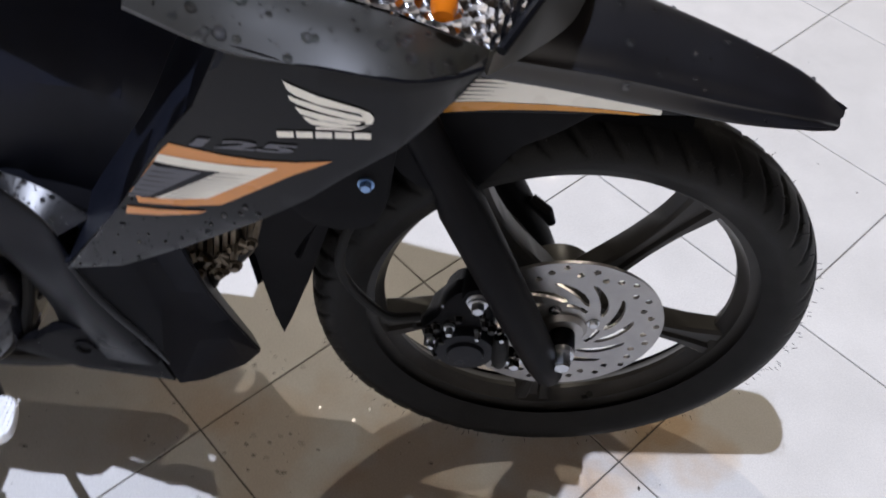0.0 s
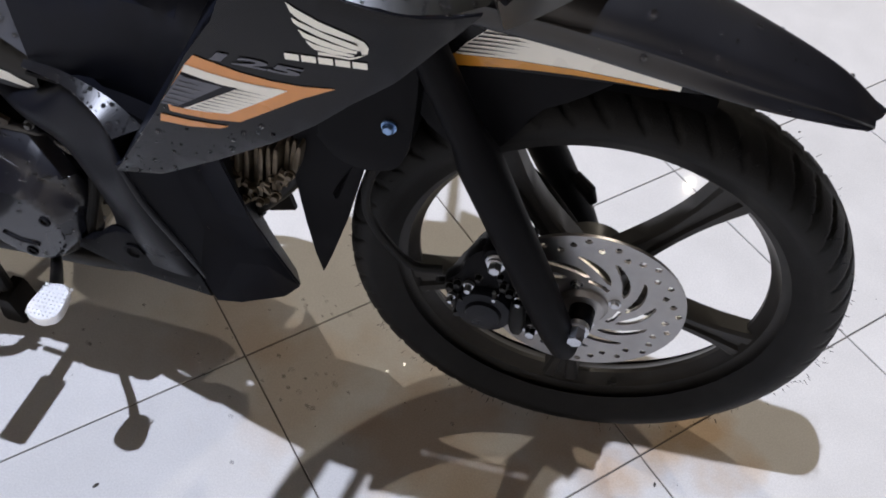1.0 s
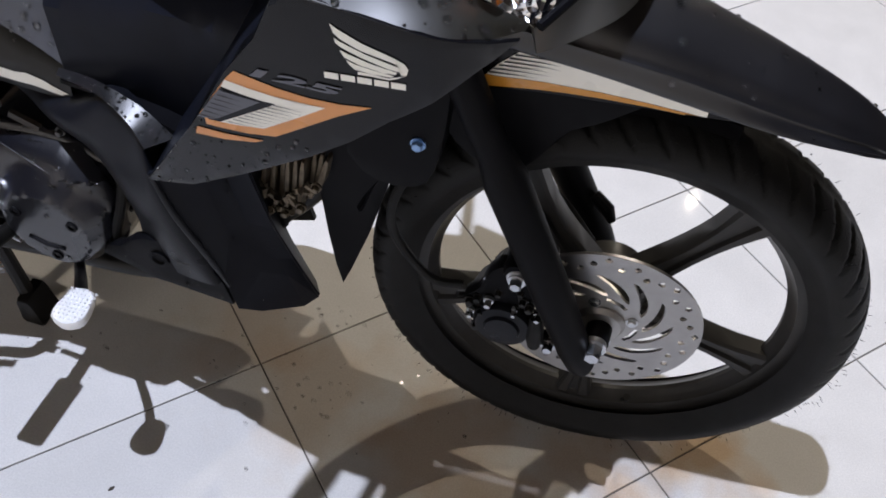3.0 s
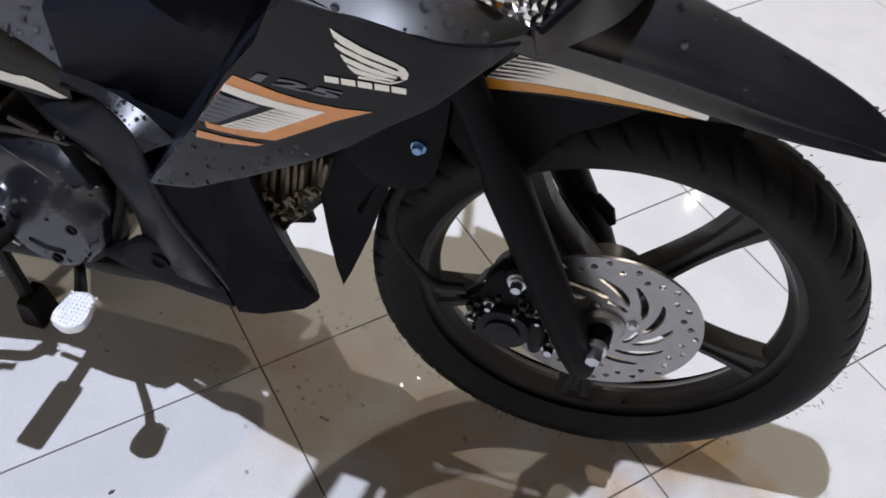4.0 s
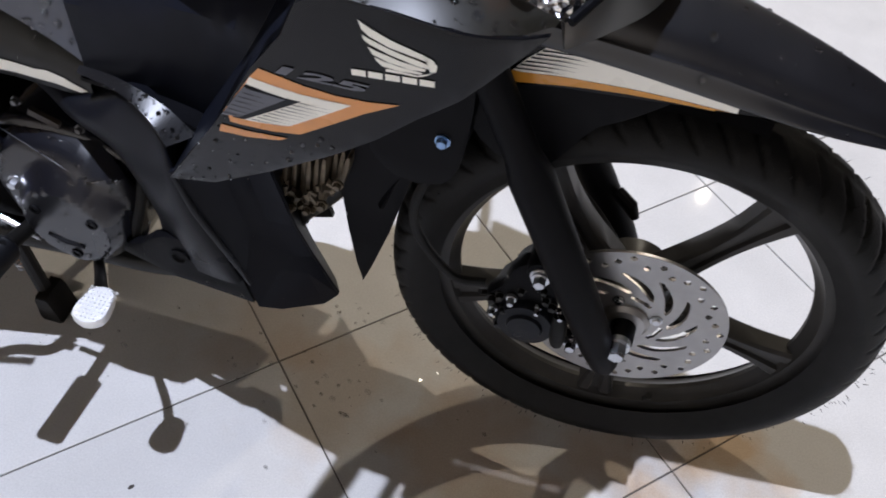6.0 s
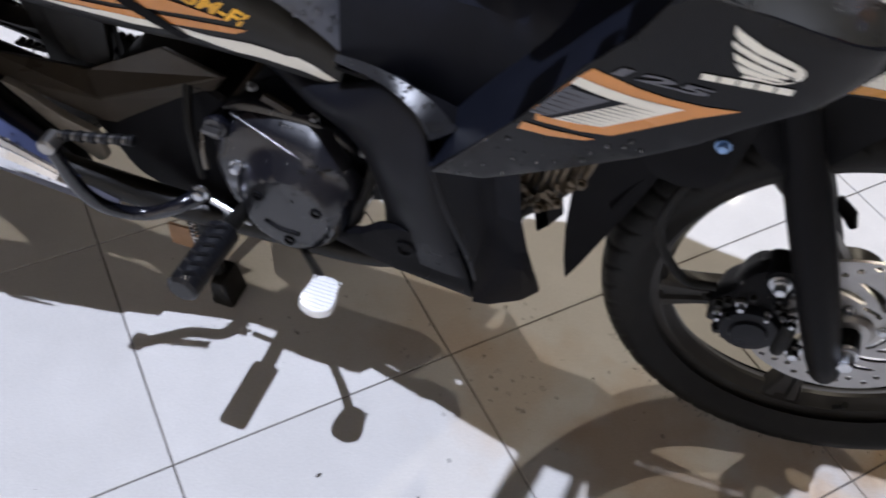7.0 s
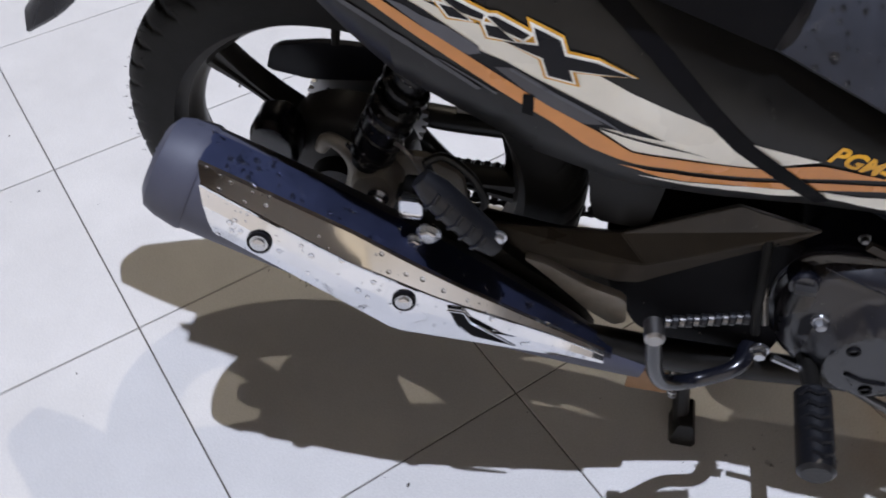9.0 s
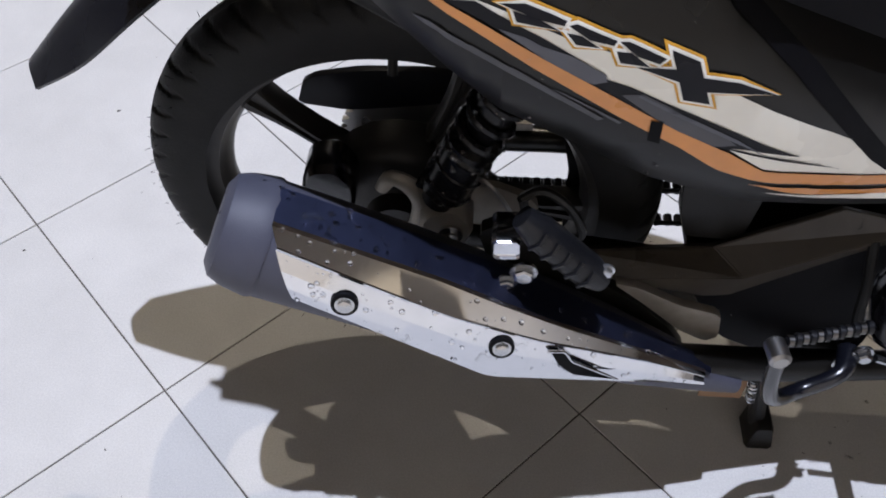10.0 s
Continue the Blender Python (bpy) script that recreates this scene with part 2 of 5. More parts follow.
def rounded(outline, cut=0.25, times=2):
    """Softens the corners of a closed outline."""
    p = [tuple(q) for q in outline]
    for _ in range(times):
        out = []
        for i in range(len(p)):
            a, b = np.array(p[i]), np.array(p[(i + 1) % len(p)])
            out += [tuple(a + cut * (b - a)), tuple(b - cut * (b - a))]
        p = out
    return p


def filled(outline, step):
    """A flat face in x, z cut into a grid of about step."""
    bm = bmesh.new()
    f = bm.faces.new([bm.verts.new((x, 0, z)) for x, z in outline])
    bmesh.ops.triangulate(bm, faces=[f])
    lo, hi = np.min(outline, 0), np.max(outline, 0)
    for ax, no in ((0, (1, 0, 0)), (1, (0, 0, 1))):
        for v in np.arange(lo[ax] + step, hi[ax], step):
            bmesh.ops.bisect_plane(bm, geom=bm.verts[:] + bm.edges[:] + bm.faces[:], plane_co=(v, 0, 0) if ax == 0 else (0, 0, v), plane_no=no)
    return bm


def panel(outline, depth, thick=0.004, step=0.02, edge=0.0015):
    """A shell over an x, z outline whose outer face lies at y = depth(x, z)."""
    bm = filled(outline, step)
    for v in bm.verts:
        v.co.y = depth(v.co.x, v.co.z) if callable(depth) else depth
    front = bm.faces[:]
    r = bmesh.ops.extrude_face_region(bm, geom=front)
    back = [g for g in r["geom"] if isinstance(g, bmesh.types.BMVert)]
    bmesh.ops.recalc_face_normals(bm, faces=bm.faces)
    bmesh.ops.translate(bm, verts=back, vec=(0, thick, 0))
    if edge:
        sharp = [e for e in bm.edges if len(e.link_faces) == 2 and e.calc_face_angle(0) > 1.0]
        bmesh.ops.bevel(bm, geom=sharp, offset=edge, segments=2, affect="EDGES", profile=0.5, clamp_overlap=True)
    return bm


def boss(outline, rings, bm=None):
    """Layered rings of an x, z outline about its middle: (scale, y) from back to front, closed at both ends."""
    bm = bm or bmesh.new()
    p = np.array(outline, float)
    c = p.mean(0)
    rows = [[bm.verts.new((*(c + (q - c) * s)[:1], y, (c + (q - c) * s)[1])) for q in p] for s, y in rings]
    grid_faces(bm, rows, close_v=True)
    bm.faces.new(rows[0])
    bm.faces.new(rows[-1][::-1])
    return bm


def loft(rails, nu=24, nv=10, thick=0.004, toward=(0, 0.06, 0.3)):
    """A shell through rails (curves of 3D points), thickened toward a point."""
    bm = bmesh.new()
    curves = [spline(r, nu) for r in rails]
    g = [spline([c[i] for c in curves], nv) for i in range(nu)]
    rows = [[bm.verts.new(v) for v in row] for row in g]
    grid_faces(bm, rows)
    bmesh.ops.recalc_face_normals(bm, faces=bm.faces)
    bm.normal_update()
    mid = bm.faces[len(bm.faces) // 2]
    bm.faces.ensure_lookup_table()
    mid = bm.faces[len(bm.faces) // 2]
    sign = 1 if mid.normal.dot(Vector(toward) - mid.calc_center_median()) > 0 else -1
    r = bmesh.ops.extrude_face_region(bm, geom=bm.faces[:])
    for v in [q for q in r["geom"] if isinstance(q, bmesh.types.BMVert)]:
        v.co += sign * thick * v.normal
    return bm


def facets(points, faces, inward, edge=0.0012):
    """A folded sheet: flat facets with a little thickness."""
    bm = bmesh.new()
    v = [bm.verts.new(p) for p in points]
    for f in faces:
        bm.faces.new([v[i] for i in f])
    bmesh.ops.triangulate(bm, faces=[f for f in bm.faces if len(f.verts) > 4])
    r = bmesh.ops.extrude_face_region(bm, geom=bm.faces[:])
    bmesh.ops.translate(bm, verts=[g for g in r["geom"] if isinstance(g, bmesh.types.BMVert)], vec=inward)
    bmesh.ops.recalc_face_normals(bm, faces=bm.faces)
    bmesh.ops.bevel(bm, geom=[e for e in bm.edges if len(e.link_faces) == 2 and e.calc_face_angle(0) > 0.25], offset=edge, segments=2, affect="EDGES", clamp_overlap=True)
    return bm


def tree_of(bm):
    from mathutils.bvhtree import BVHTree
    return BVHTree.FromBMesh(bm)


def decal(outline, target, lift=0.0008, step=0.012, way=(0, 1, 0)):
    """A thin film over an x, z outline, laid on the target surface."""
    bm = filled(outline, step)
    lost = []
    for v in bm.verts:
        hit = target.ray_cast(Vector((v.co.x, -1.0, v.co.z)), Vector(way))
        if hit[0] is None or abs(hit[1].y) < 0.55:
            lost.append(v)
        else:
            v.co = hit[0] - Vector(way) * lift
    bmesh.ops.delete(bm, geom=lost, context="VERTS")
    return bm


def hexbolt(place, radius, length, bm=None, way=(0, -1, 0), washer=True):
    """A hexagon head with a washer, standing on place."""
    bm = bm or bmesh.new()
    p, d = Vector(place), Vector(way).normalized()
    if washer:
        rod(p, p + d * length * 0.3, radius * 1.35, 16, bm)
    tube([p + d * length * 0.3, p + d * length * 0.85, p + d * length], [radius, radius, radius * 0.8], 6, bm)
    return bm


def moved(bm, m):
    bmesh.ops.transform(bm, matrix=m, verts=bm.verts)
    return bm


MID = 0.06


def mid(x):
    """The machine's middle plane: it stands a little askew to the x axis."""
    return 0.0777 - 0.0403 * x


def mirrored(bm):
    """The same shape on the other side of the machine."""
    b2 = bm.copy()
    for v in b2.verts:
        v.co.y = 2 * mid(v.co.x) - v.co.y
    bmesh.ops.reverse_faces(b2, faces=b2.faces)
    return b2


# ---- the room ----
def box(lo, hi):
    bm = bmesh.new()
    bmesh.ops.create_cube(bm, size=1)
    for v in bm.verts:
        v.co = Vector([(lo[i] + hi[i]) / 2 + v.co[i] * (hi[i] - lo[i]) for i in range(3)])
    return bm


ROOM = (-6.0, 6.0, -4.0, 9.0)
floor = tagged(part("floor", box((ROOM[0] - 0.6, ROOM[2] - 0.6, -0.12), (ROOM[1] + 0.6, ROOM[3] + 0.6, -0.0025)), GROUT), "dark grout bed under cream porcelain floor tiles", "floor", kind="structure")
# Unseen walls and ceiling; their tones set how much light bounces back
for nm, lo, hi in (("wall_north", (ROOM[0] - 0.6, ROOM[3], 0), (ROOM[1] + 0.6, ROOM[3] + 0.6, CEIL)), ("wall_south", (ROOM[0] - 0.6, ROOM[2] - 0.6, 0), (ROOM[1] + 0.6, ROOM[2], CEIL)),
                   ("wall_east", (ROOM[1], ROOM[2], 0), (ROOM[1] + 0.6, ROOM[3], CEIL)), ("wall_west", (ROOM[0] - 0.6, ROOM[2], 0), (ROOM[0], ROOM[3], CEIL))):
    tagged(part(nm, box(lo, hi), WHITEWALL if nm == "wall_south" else WALL, smooth=False), "unseen white wall added to bounce light onto the machine" if nm == "wall_south" else "plain dark grey painted showroom wall", "wall", kind="structure")
tagged(part("ceiling", box((ROOM[0], ROOM[2], CEIL), (ROOM[1], ROOM[3], CEIL + 0.15)), WALL, smooth=False), "plain dark grey showroom ceiling", "ceiling", kind="structure")


# ---- the motorcycle ----
bike = tagged(new("motorcycle"), "wet black underbone motorcycle with orange and white stripes on its stand", "motorcycle")
FRONT, REAR = Vector((0.439, 0.06, 0.280)), Vector((-0.800, 0.110, 0.342))
BVH = {}


def tyre(radius, width, bead, seed, pinch=0.18):
    """Tyre with a round shoulder and slanted tread grooves."""
    h = radius - bead
    prof = []
    for k in range(33):
        u = -1 + 2 * k / 32
        a = u * 1.95
        y = math.sin(a) / math.sin(1.5) * width * 0.5 if abs(a) < 1.5708 else math.copysign(width * 0.5 / math.sin(1.5) * (1 - pinch * (abs(a) - 1.5708)), a)
        r = bead + h * (0.42 + 0.58 * max(0.0, math.cos(a)) ** 0.82 if abs(a) < 1.5708 else 0.42 - 0.42 * (abs(a) - 1.5708) / (1.95 - 1.5708))
        prof.append((r, y, u))
    n = 800
    bm = bmesh.new()
    rows = []
    for k in range(n):
        a = 2 * math.pi * k / n
        row = []
        for r, y, u in prof:
            au = abs(u)
            cut = 0.0
            if au < 0.70:
                ph = (k / n * 50 + 0.5 * (u > 0) + au * 1.7) % 1.0
                if 0.10 < au < 0.40 and ph < 0.18 or 0.34 < au < 0.66 and 0.08 < ph < 0.24:
                    cut = 0.0030
                if au < 0.06:
                    cut = 0.0018
            row.append(bm.verts.new(((r - cut) * math.cos(a), y, (r - cut) * math.sin(a))))
        rows.append(row)
    grid_faces(bm, rows, close_u=True)
    return bm


def hairs(radius, width, count, rng):
    """Moulding hairs standing off the shoulders of a new tyre."""
    bm = bmesh.new()
    for _ in range(count):
        a, s = rng.uniform(0, 2 * math.pi), rng.choice((-1, 1))
        o = Vector((math.cos(a), 0, math.sin(a)))
        p = o * (radius - rng.uniform(0.004, 0.022)) + Vector((0, s * width * rng.uniform(0.30, 0.5), 0))
        d = (o + Vector((rng.uniform(-0.5, 0.5), s * rng.uniform(0.1, 0.8), rng.uniform(-0.5, 0.5)))).normalized()
        tube([p, p + d * rng.uniform(0.002, 0.0065)], [0.0005, 0.0002], 4, bm)
    return bm


def spoke(a, inner, outer, half, blade=1.0):
    """One cast spoke: a channelled blade that widens to the rim."""
    bm = bmesh.new()
    rows = []
    for k in range(9):
        t = k / 8
        r = inner + (outer - inner) * t
        w = 0.0135 * blade + 0.003 * math.cos(t * 2 * math.pi) + 0.05 * max(0, t - 0.70) ** 1.6
        d = half * (1.05 - 0.15 * t)
        g = 0.005
        ring = [(w, -d + 0.004), (w * 0.80, -d), (w * 0.35, -d), (w * 0.22, -d + g), (-w * 0.22, -d + g), (-w * 0.35, -d), (-w * 0.80, -d), (-w, -d + 0.004),
                (-w, d - 0.004), (-w * 0.8, d), (w * 0.8, d), (w, d - 0.004)]
        rows.append([bm.verts.new((r, y, s)) for s, y in ring])
    grid_faces(bm, rows, close_v=True)
    bm.faces.new(rows[0])
    bm.faces.new(rows[-1][::-1])
    return moved(bm, pose(0, 0, 0, 0, -a, 0))


def wheel(name, centre, turn, radius, width, spoke_at, label, lip=0.0, blade=1.0, wide=0.0):
    w = new(name)
    w.parent = bike
    w.matrix_basis = Matrix.Translation(centre) @ turn
    w["label"] = label
    bead = 0.214 + wide
    part("tyre", tyre(radius, width, bead, 1, 1.0 if wide else 0.18), RUBBER, w, "black rubber tyre with slanted tread grooves", angle=50)
    h = part("tyre_hair", hairs(radius, width, 460, random.Random(5)), RUBBER, w, "fine rubber moulding hairs")
    h["kind"] = "stuff"
    b = 0.0215 if wide else 0.027
    half = [(r + wide, y) for r, y in [(0.223, b + 0.003), (0.2245, b), (0.219, b - 0.002), (0.2145, b - 0.004), (0.2115 - lip, b - 0.004), (0.2105 - lip, b - 0.007), (0.206 - lip, b - 0.013), (0.2015 - lip, b * 0.14)]]
    part("rim", lathe([(r, -y) for r, y in half] + half[::-1] + [(0.232 + wide, 0)], 96), RIM, w, "black cast alloy rim")
    for k in range(5):
        part("spoke", spoke(spoke_at + 72 * k, 0.035, 0.2155 - lip + wide, 0.016, blade), RIM, w)
    part("hub", lathe([(0.012, -0.045), (0.036, -0.045), (0.042, -0.04), (0.042, -0.02), (0.05, 0), (0.042, 0.02), (0.042, 0.04), (0.036, 0.045), (0.012, 0.045)], 40), RIM, w)
    return w


fw = wheel("front_wheel", Vector((0.4365, 0.0558, 0.2825)), pose(0, 0, 0, 0.1, 0, 1.9), 0.2792, 0.092, 54, "black five-spoke cast front wheel", 0.0070, 1.15, 0.004)
rw = wheel("rear_wheel", Vector((-0.797, 0.0955, 0.333)), pose(0, 0, 0, 2.85, 0, -2.4), 0.2817, 0.082, 140, "black five-spoke cast rear wheel", 0.008, 0.75)
bm = rod((0.066 - 0.002, -0.02, -0.187), (0.0645, -0.032, -0.165), 0.0035, 10)
rod((0.0645, -0.032, -0.165), (0.064, -0.035, -0.156), 0.0045, 10, bm)
part("valve", bm, RUBBER, fw, "short black tyre valve with a cap")
part("valve", rod((-0.003, -0.004, 0.197), (-0.003, -0.014, 0.174), 0.005, 10), RUBBER, rw, "short black tyre valve with a cap")


def brake_disc():
    """Ring and carrier with drilled holes and curved slots cut through as one plate."""
    holes = []
    for k in range(40):
        holes.append((radians(k * 9 + 6), (0.1050, 0.0985, 0.0920, 0.1015, 0.0935)[k % 5], 0.0037))
    y0, y1 = -0.002, 0.002
    bm = bmesh.new()
    rr = np.linspace(0.0275, 0.1125, 69)

    def solid(a, r):
        for ha, hr, hw in holes:
            da = (a - ha + math.pi) % (2 * math.pi) - math.pi
            if (da * r) ** 2 + (r - hr) ** 2 < hw * hw:
                return False
        for k in range(12):
            t = (r - 0.0480) / 0.0315
            if 0 < t < 1:
                da = (a - radians(k * 30 + 4 + 38 * t) + math.pi) % (2 * math.pi) - math.pi
                if abs(da * r) < 0.0078 * math.sin(math.pi * (0.08 + 0.84 * t)) ** 0.6:
                    return False
        for k in range(4):
            da = (a - radians(72 + 90 * k) + math.pi) % (2 * math.pi) - math.pi
            if abs(da) < radians(19) and abs(r - 0.0400 - 0.004 * da) < 0.0026:
                return False
        return True
    n = 480
    keep = [[solid(2 * math.pi * (i + 0.5) / n, (rr[j] + rr[j + 1]) / 2) for j in range(68)] for i in range(n)]
    vs = {}

    def v(i, j, y):
        key = (i % n, j, y)
        if key not in vs:
            a = 2 * math.pi * i / n
            vs[key] = bm.verts.new((rr[j] * math.cos(a), y, rr[j] * math.sin(a)))
        return vs[key]
    for i in range(n):
        for j in range(68):
            if not keep[i][j]:
                continue
            bm.faces.new((v(i, j, y0), v(i + 1, j, y0), v(i + 1, j + 1, y0), v(i, j + 1, y0)))
            bm.faces.new((v(i, j, y1), v(i, j + 1, y1), v(i + 1, j + 1, y1), v(i + 1, j, y1)))
            if not keep[(i + 1) % n][j]:
                bm.faces.new((v(i + 1, j, y0), v(i + 1, j, y1), v(i + 1, j + 1, y1), v(i + 1, j + 1, y0)))
            if not keep[i - 1][j]:
                bm.faces.new((v(i, j, y0), v(i, j + 1, y0), v(i, j + 1, y1), v(i, j, y1)))
            if j == 67 or not keep[i][j + 1]:
                bm.faces.new((v(i, j + 1, y0), v(i + 1, j + 1, y0), v(i + 1, j + 1, y1), v(i, j + 1, y1)))
            if j == 0 or not keep[i][j - 1]:
                bm.faces.new((v(i, j, y0), v(i, j, y1), v(i + 1, j, y1), v(i + 1, j, y0)))
    return bm


disc = part("brake_disc", moved(brake_disc(), Matrix.Translation((0, -0.046, 0))), STEEL, fw, "drilled and slotted steel brake disc", angle=60)
for k in range(4):
    a = radians(20 + 90 * k)
    part("disc_bolt", hexbolt((0.036 * math.cos(a), -0.048, 0.036 * math.sin(a)), 0.0052, 0.005), ZINC, disc)
part("disc_carrier", lathe([(0.014, -0.043), (0.0285, -0.043), (0.0285, -0.051), (0.024, -0.056), (0.014, -0.056)], 32), STEEL, fw)
part("axle_spacer", rod((0, -0.052, 0), (0, -0.076, 0), 0.012, 20), MATTE, fw)

# front axle nut and fork legs
RAKE = Vector((0.155, 0, -0.336)).normalized()


def fork_leg(y, label, rake):
    bottom = Vector((0.424, y, 0.257))
    top = bottom - rake * 0.50
    leg = part("fork_leg", tube([top, bottom - rake * 0.30, bottom - rake * 0.27, bottom - rake * 0.10, bottom - rake * 0.02, bottom + rake * 0.012, bottom + rake * 0.022],
                                [0.017, 0.017, 0.0225, 0.0215, 0.0195, 0.016, 0.010], 20), MATTE, bike, label)
    return leg


right = fork_leg(-0.030, "matte black fork leg of the disc side", RAKE)
left = fork_leg(2 * MID + 0.030, "matte black far fork leg", Vector((0.180, 0, -0.325)).normalized())
bm = hexbolt((0.437, -0.023, 0.281), 0.0105, 0.022)
part("axle_nut", bm, ZINC, right, "zinc-plated axle nut with a washer")
part("axle_boss", rod((0.440, 0.012, 0.280), (0.438, -0.023, 0.280), 0.0145, 20, None, 0.002), MATTE, right)
part("fork_lug", tube([(0.398, 2 * MID + 0.022, 0.345), (0.418, 2 * MID + 0.012, 0.335), (0.426, 2 * MID + 0.008, 0.322)], [0.008, 0.009, 0.005], 10), MATTE, left)

# caliper
cal = part("brake_caliper", boss(rounded([(0.280, 0.298), (0.300, 0.322), (0.304, 0.346), (0.318, 0.368), (0.340, 0.372), (0.358, 0.346), (0.363, 0.300), (0.361, 0.268), (0.343, 0.242), (0.312, 0.244), (0.290, 0.266)], 0.2, 2),
                                 [(0.6, 0.032), (0.72, 0.026), (0.86, 0.006), (1.0, -0.002), (1.0, -0.010), (0.94, -0.018), (0.80, -0.021)]), MATTE, bike, "black two-piston brake caliper with wet bolts")
part("piston_housing", moved(lathe([(0.0, -0.012), (0.034, -0.012), (0.034, -0.026), (0.031, -0.031), (0.021, -0.032), (0.019, -0.036), (0.0, -0.0365)], 36, close=False), Matrix.Translation((0.333, 0, 0.277))), SATIN, cal, "round black piston housing")
part("mount_lug", boss(rounded([(0.318, 0.352), (0.324, 0.374), (0.345, 0.378), (0.362, 0.392), (0.378, 0.384), (0.366, 0.355), (0.350, 0.338)], 0.2, 2), [(1, 0.010), (1, -0.016), (0.86, -0.022)]), MATTE, cal, "black caliper mounting lug")
part("pad_spring", moved(box((-0.007, -0.008, -0.011), (0.007, 0.006, 0.011)), pose(0.297, -0.012, 0.277, 0, 14, 0)), FRAME, cal, "dark clip over the pads")
crng = random.Random(8)
for x, z in ((0.292, 0.300), (0.300, 0.308), (0.322, 0.325), (0.306, 0.292), (0.318, 0.300), (0.350, 0.322), (0.358, 0.312), (0.312, 0.252), (0.346, 0.334), (0.303, 0.260)):
    part("casting_lug", hexbolt((x, -0.018 - 0.006 * crng.random(), z), crng.uniform(0.0030, 0.0050), 0.009), FRAME, cal)
for x, z, r in ((0.339, 0.357, 0.0072), (0.388, 0.261, 0.0066), (0.313, 0.313, 0.0042), (0.295, 0.288, 0.0034), (0.369, 0.309, 0.0036), (0.343, 0.308, 0.0030)):
    bolt = part("caliper_bolt", hexbolt((x, -0.024, z), r, 0.012), ZINC, cal, "zinc-plated caliper bolt")
    part("washer", moved(lathe([(r * 0.9, 0.0), (r * 1.6, 0.0), (r * 1.65, -0.0012), (r * 1.55, -0.002), (r * 0.9, -0.002)], 24), Matrix.Translation((x, -0.022, z))), ZINC if r > 0.005 else FRAME, bolt)
part("slide_pin_boot", tube([(0.369, -0.026, 0.304), (0.370, -0.027, 0.290), (0.371, -0.027, 0.270), (0.372, -0.026, 0.254)], [0.0075, 0.0095, 0.0100, 0.0075], 16, smooth=12), RUBBER, cal, "black rubber slide pin boot")
part("slide_bracket", rod((0.372, -0.020, 0.268), (0.389, -0.020, 0.262), 0.009, 14, None, 0.002), MATTE, cal)
part("bleed_nipple", rod((0.286, -0.008, 0.292), (0.276, -0.016, 0.298), 0.0036, 10), FRAME, cal)
part("brake_hose", tube([(0.240, -0.015, 0.535), (0.222, -0.022, 0.490), (0.203, -0.034, 0.440), (0.205, -0.026, 0.38), (0.245, -0.024, 0.325), (0.282, -0.02, 0.322)], 0.0052, 10, smooth=28), RUBBER, bike, "black rubber brake hose")
part("speed_cable", tube([(0.26, 2 * MID + 0.01, 0.47), (0.31, 2 * MID + 0.0, 0.40), (0.37, 2 * MID - 0.01, 0.35), (0.41, 2 * MID - 0.01, 0.30)], 0.0045, 8, smooth=16), RUBBER, bike, "thin black cable")

# front fender
TOPR = [(0.27, MID, 0.708), (0.36, MID, 0.688), (0.44, MID, 0.668), (0.53, MID, 0.638), (0.60, MID, 0.608), (0.647, MID, 0.576)]
SHOULD = [(0.27, 0.006, 0.690), (0.36, 0.012, 0.669), (0.44, 0.019, 0.650), (0.53, 0.026, 0.624), (0.60, 0.036, 0.601), (0.642, 0.048, 0.577)]
FOLD = [(0.27, -0.016, 0.660), (0.36, -0.0075, 0.6455), (0.44, 0.0, 0.631), (0.53, 0.0105, 0.6085), (0.60, 0.0225, 0.5915), (0.636, 0.036, 0.5765)]
EDGE = [(0.27, -0.018, 0.640), (0.36, -0.010, 0.627), (0.44, -0.004, 0.612), (0.53, 0.002, 0.596), (0.60, 0.013, 0.586), (0.630, 0.030, 0.574)]
LIP = [(0.27, -0.006, 0.638), (0.36, 0.002, 0.624), (0.44, 0.009, 0.608), (0.53, 0.014, 0.592), (0.60, 0.023, 0.582), (0.626, 0.036, 0.571)]


def shifted(rail, dy, dz):
    return [(x, y + dy, z + dz) for x, y, z in rail]


def flip(rail):
    return [(x, 2 * mid(x) - y, z) for x, y, z in rail]


fender = part("front_fender", loft([LIP, EDGE, shifted(FOLD, -0.0005, -0.003), FOLD, shifted(FOLD, 0.0035, 0.0030), SHOULD, TOPR, flip(SHOULD), flip(shifted(FOLD, 0.0035, 0.0030)), flip(FOLD), flip(shifted(FOLD, -0.0005, -0.003)), flip(EDGE), flip(LIP)], 36, 72, 0.003, (0.44, MID, 0.3)), SHEEN, bike, "satin black pointed front fender with water drops", angle=50)
skirt_depth = lambda x, z: 0.002 + 0.05 * max(0.0, x - 0.42) - 0.10 * max(0.0, 0.32 - x)
bm = panel([(0.245, 0.560), (0.262, 0.580), (0.30, 0.584), (0.345, 0.5875), (0.42, 0.594), (0.505, 0.598), (0.505, 0.604), (0.42, 0.622), (0.34, 0.642), (0.28, 0.655), (0.25, 0.640), (0.235, 0.60)], skirt_depth, 0.004, 0.015)
BVH["skirt"] = tree_of(bm)
m2 = mirrored(bm)
skirt = part("fender_skirt", bm, GLOSS, fender, "gloss black fender side with an orange and white stripe")
part("fender_skirt", m2, GLOSS, fender)
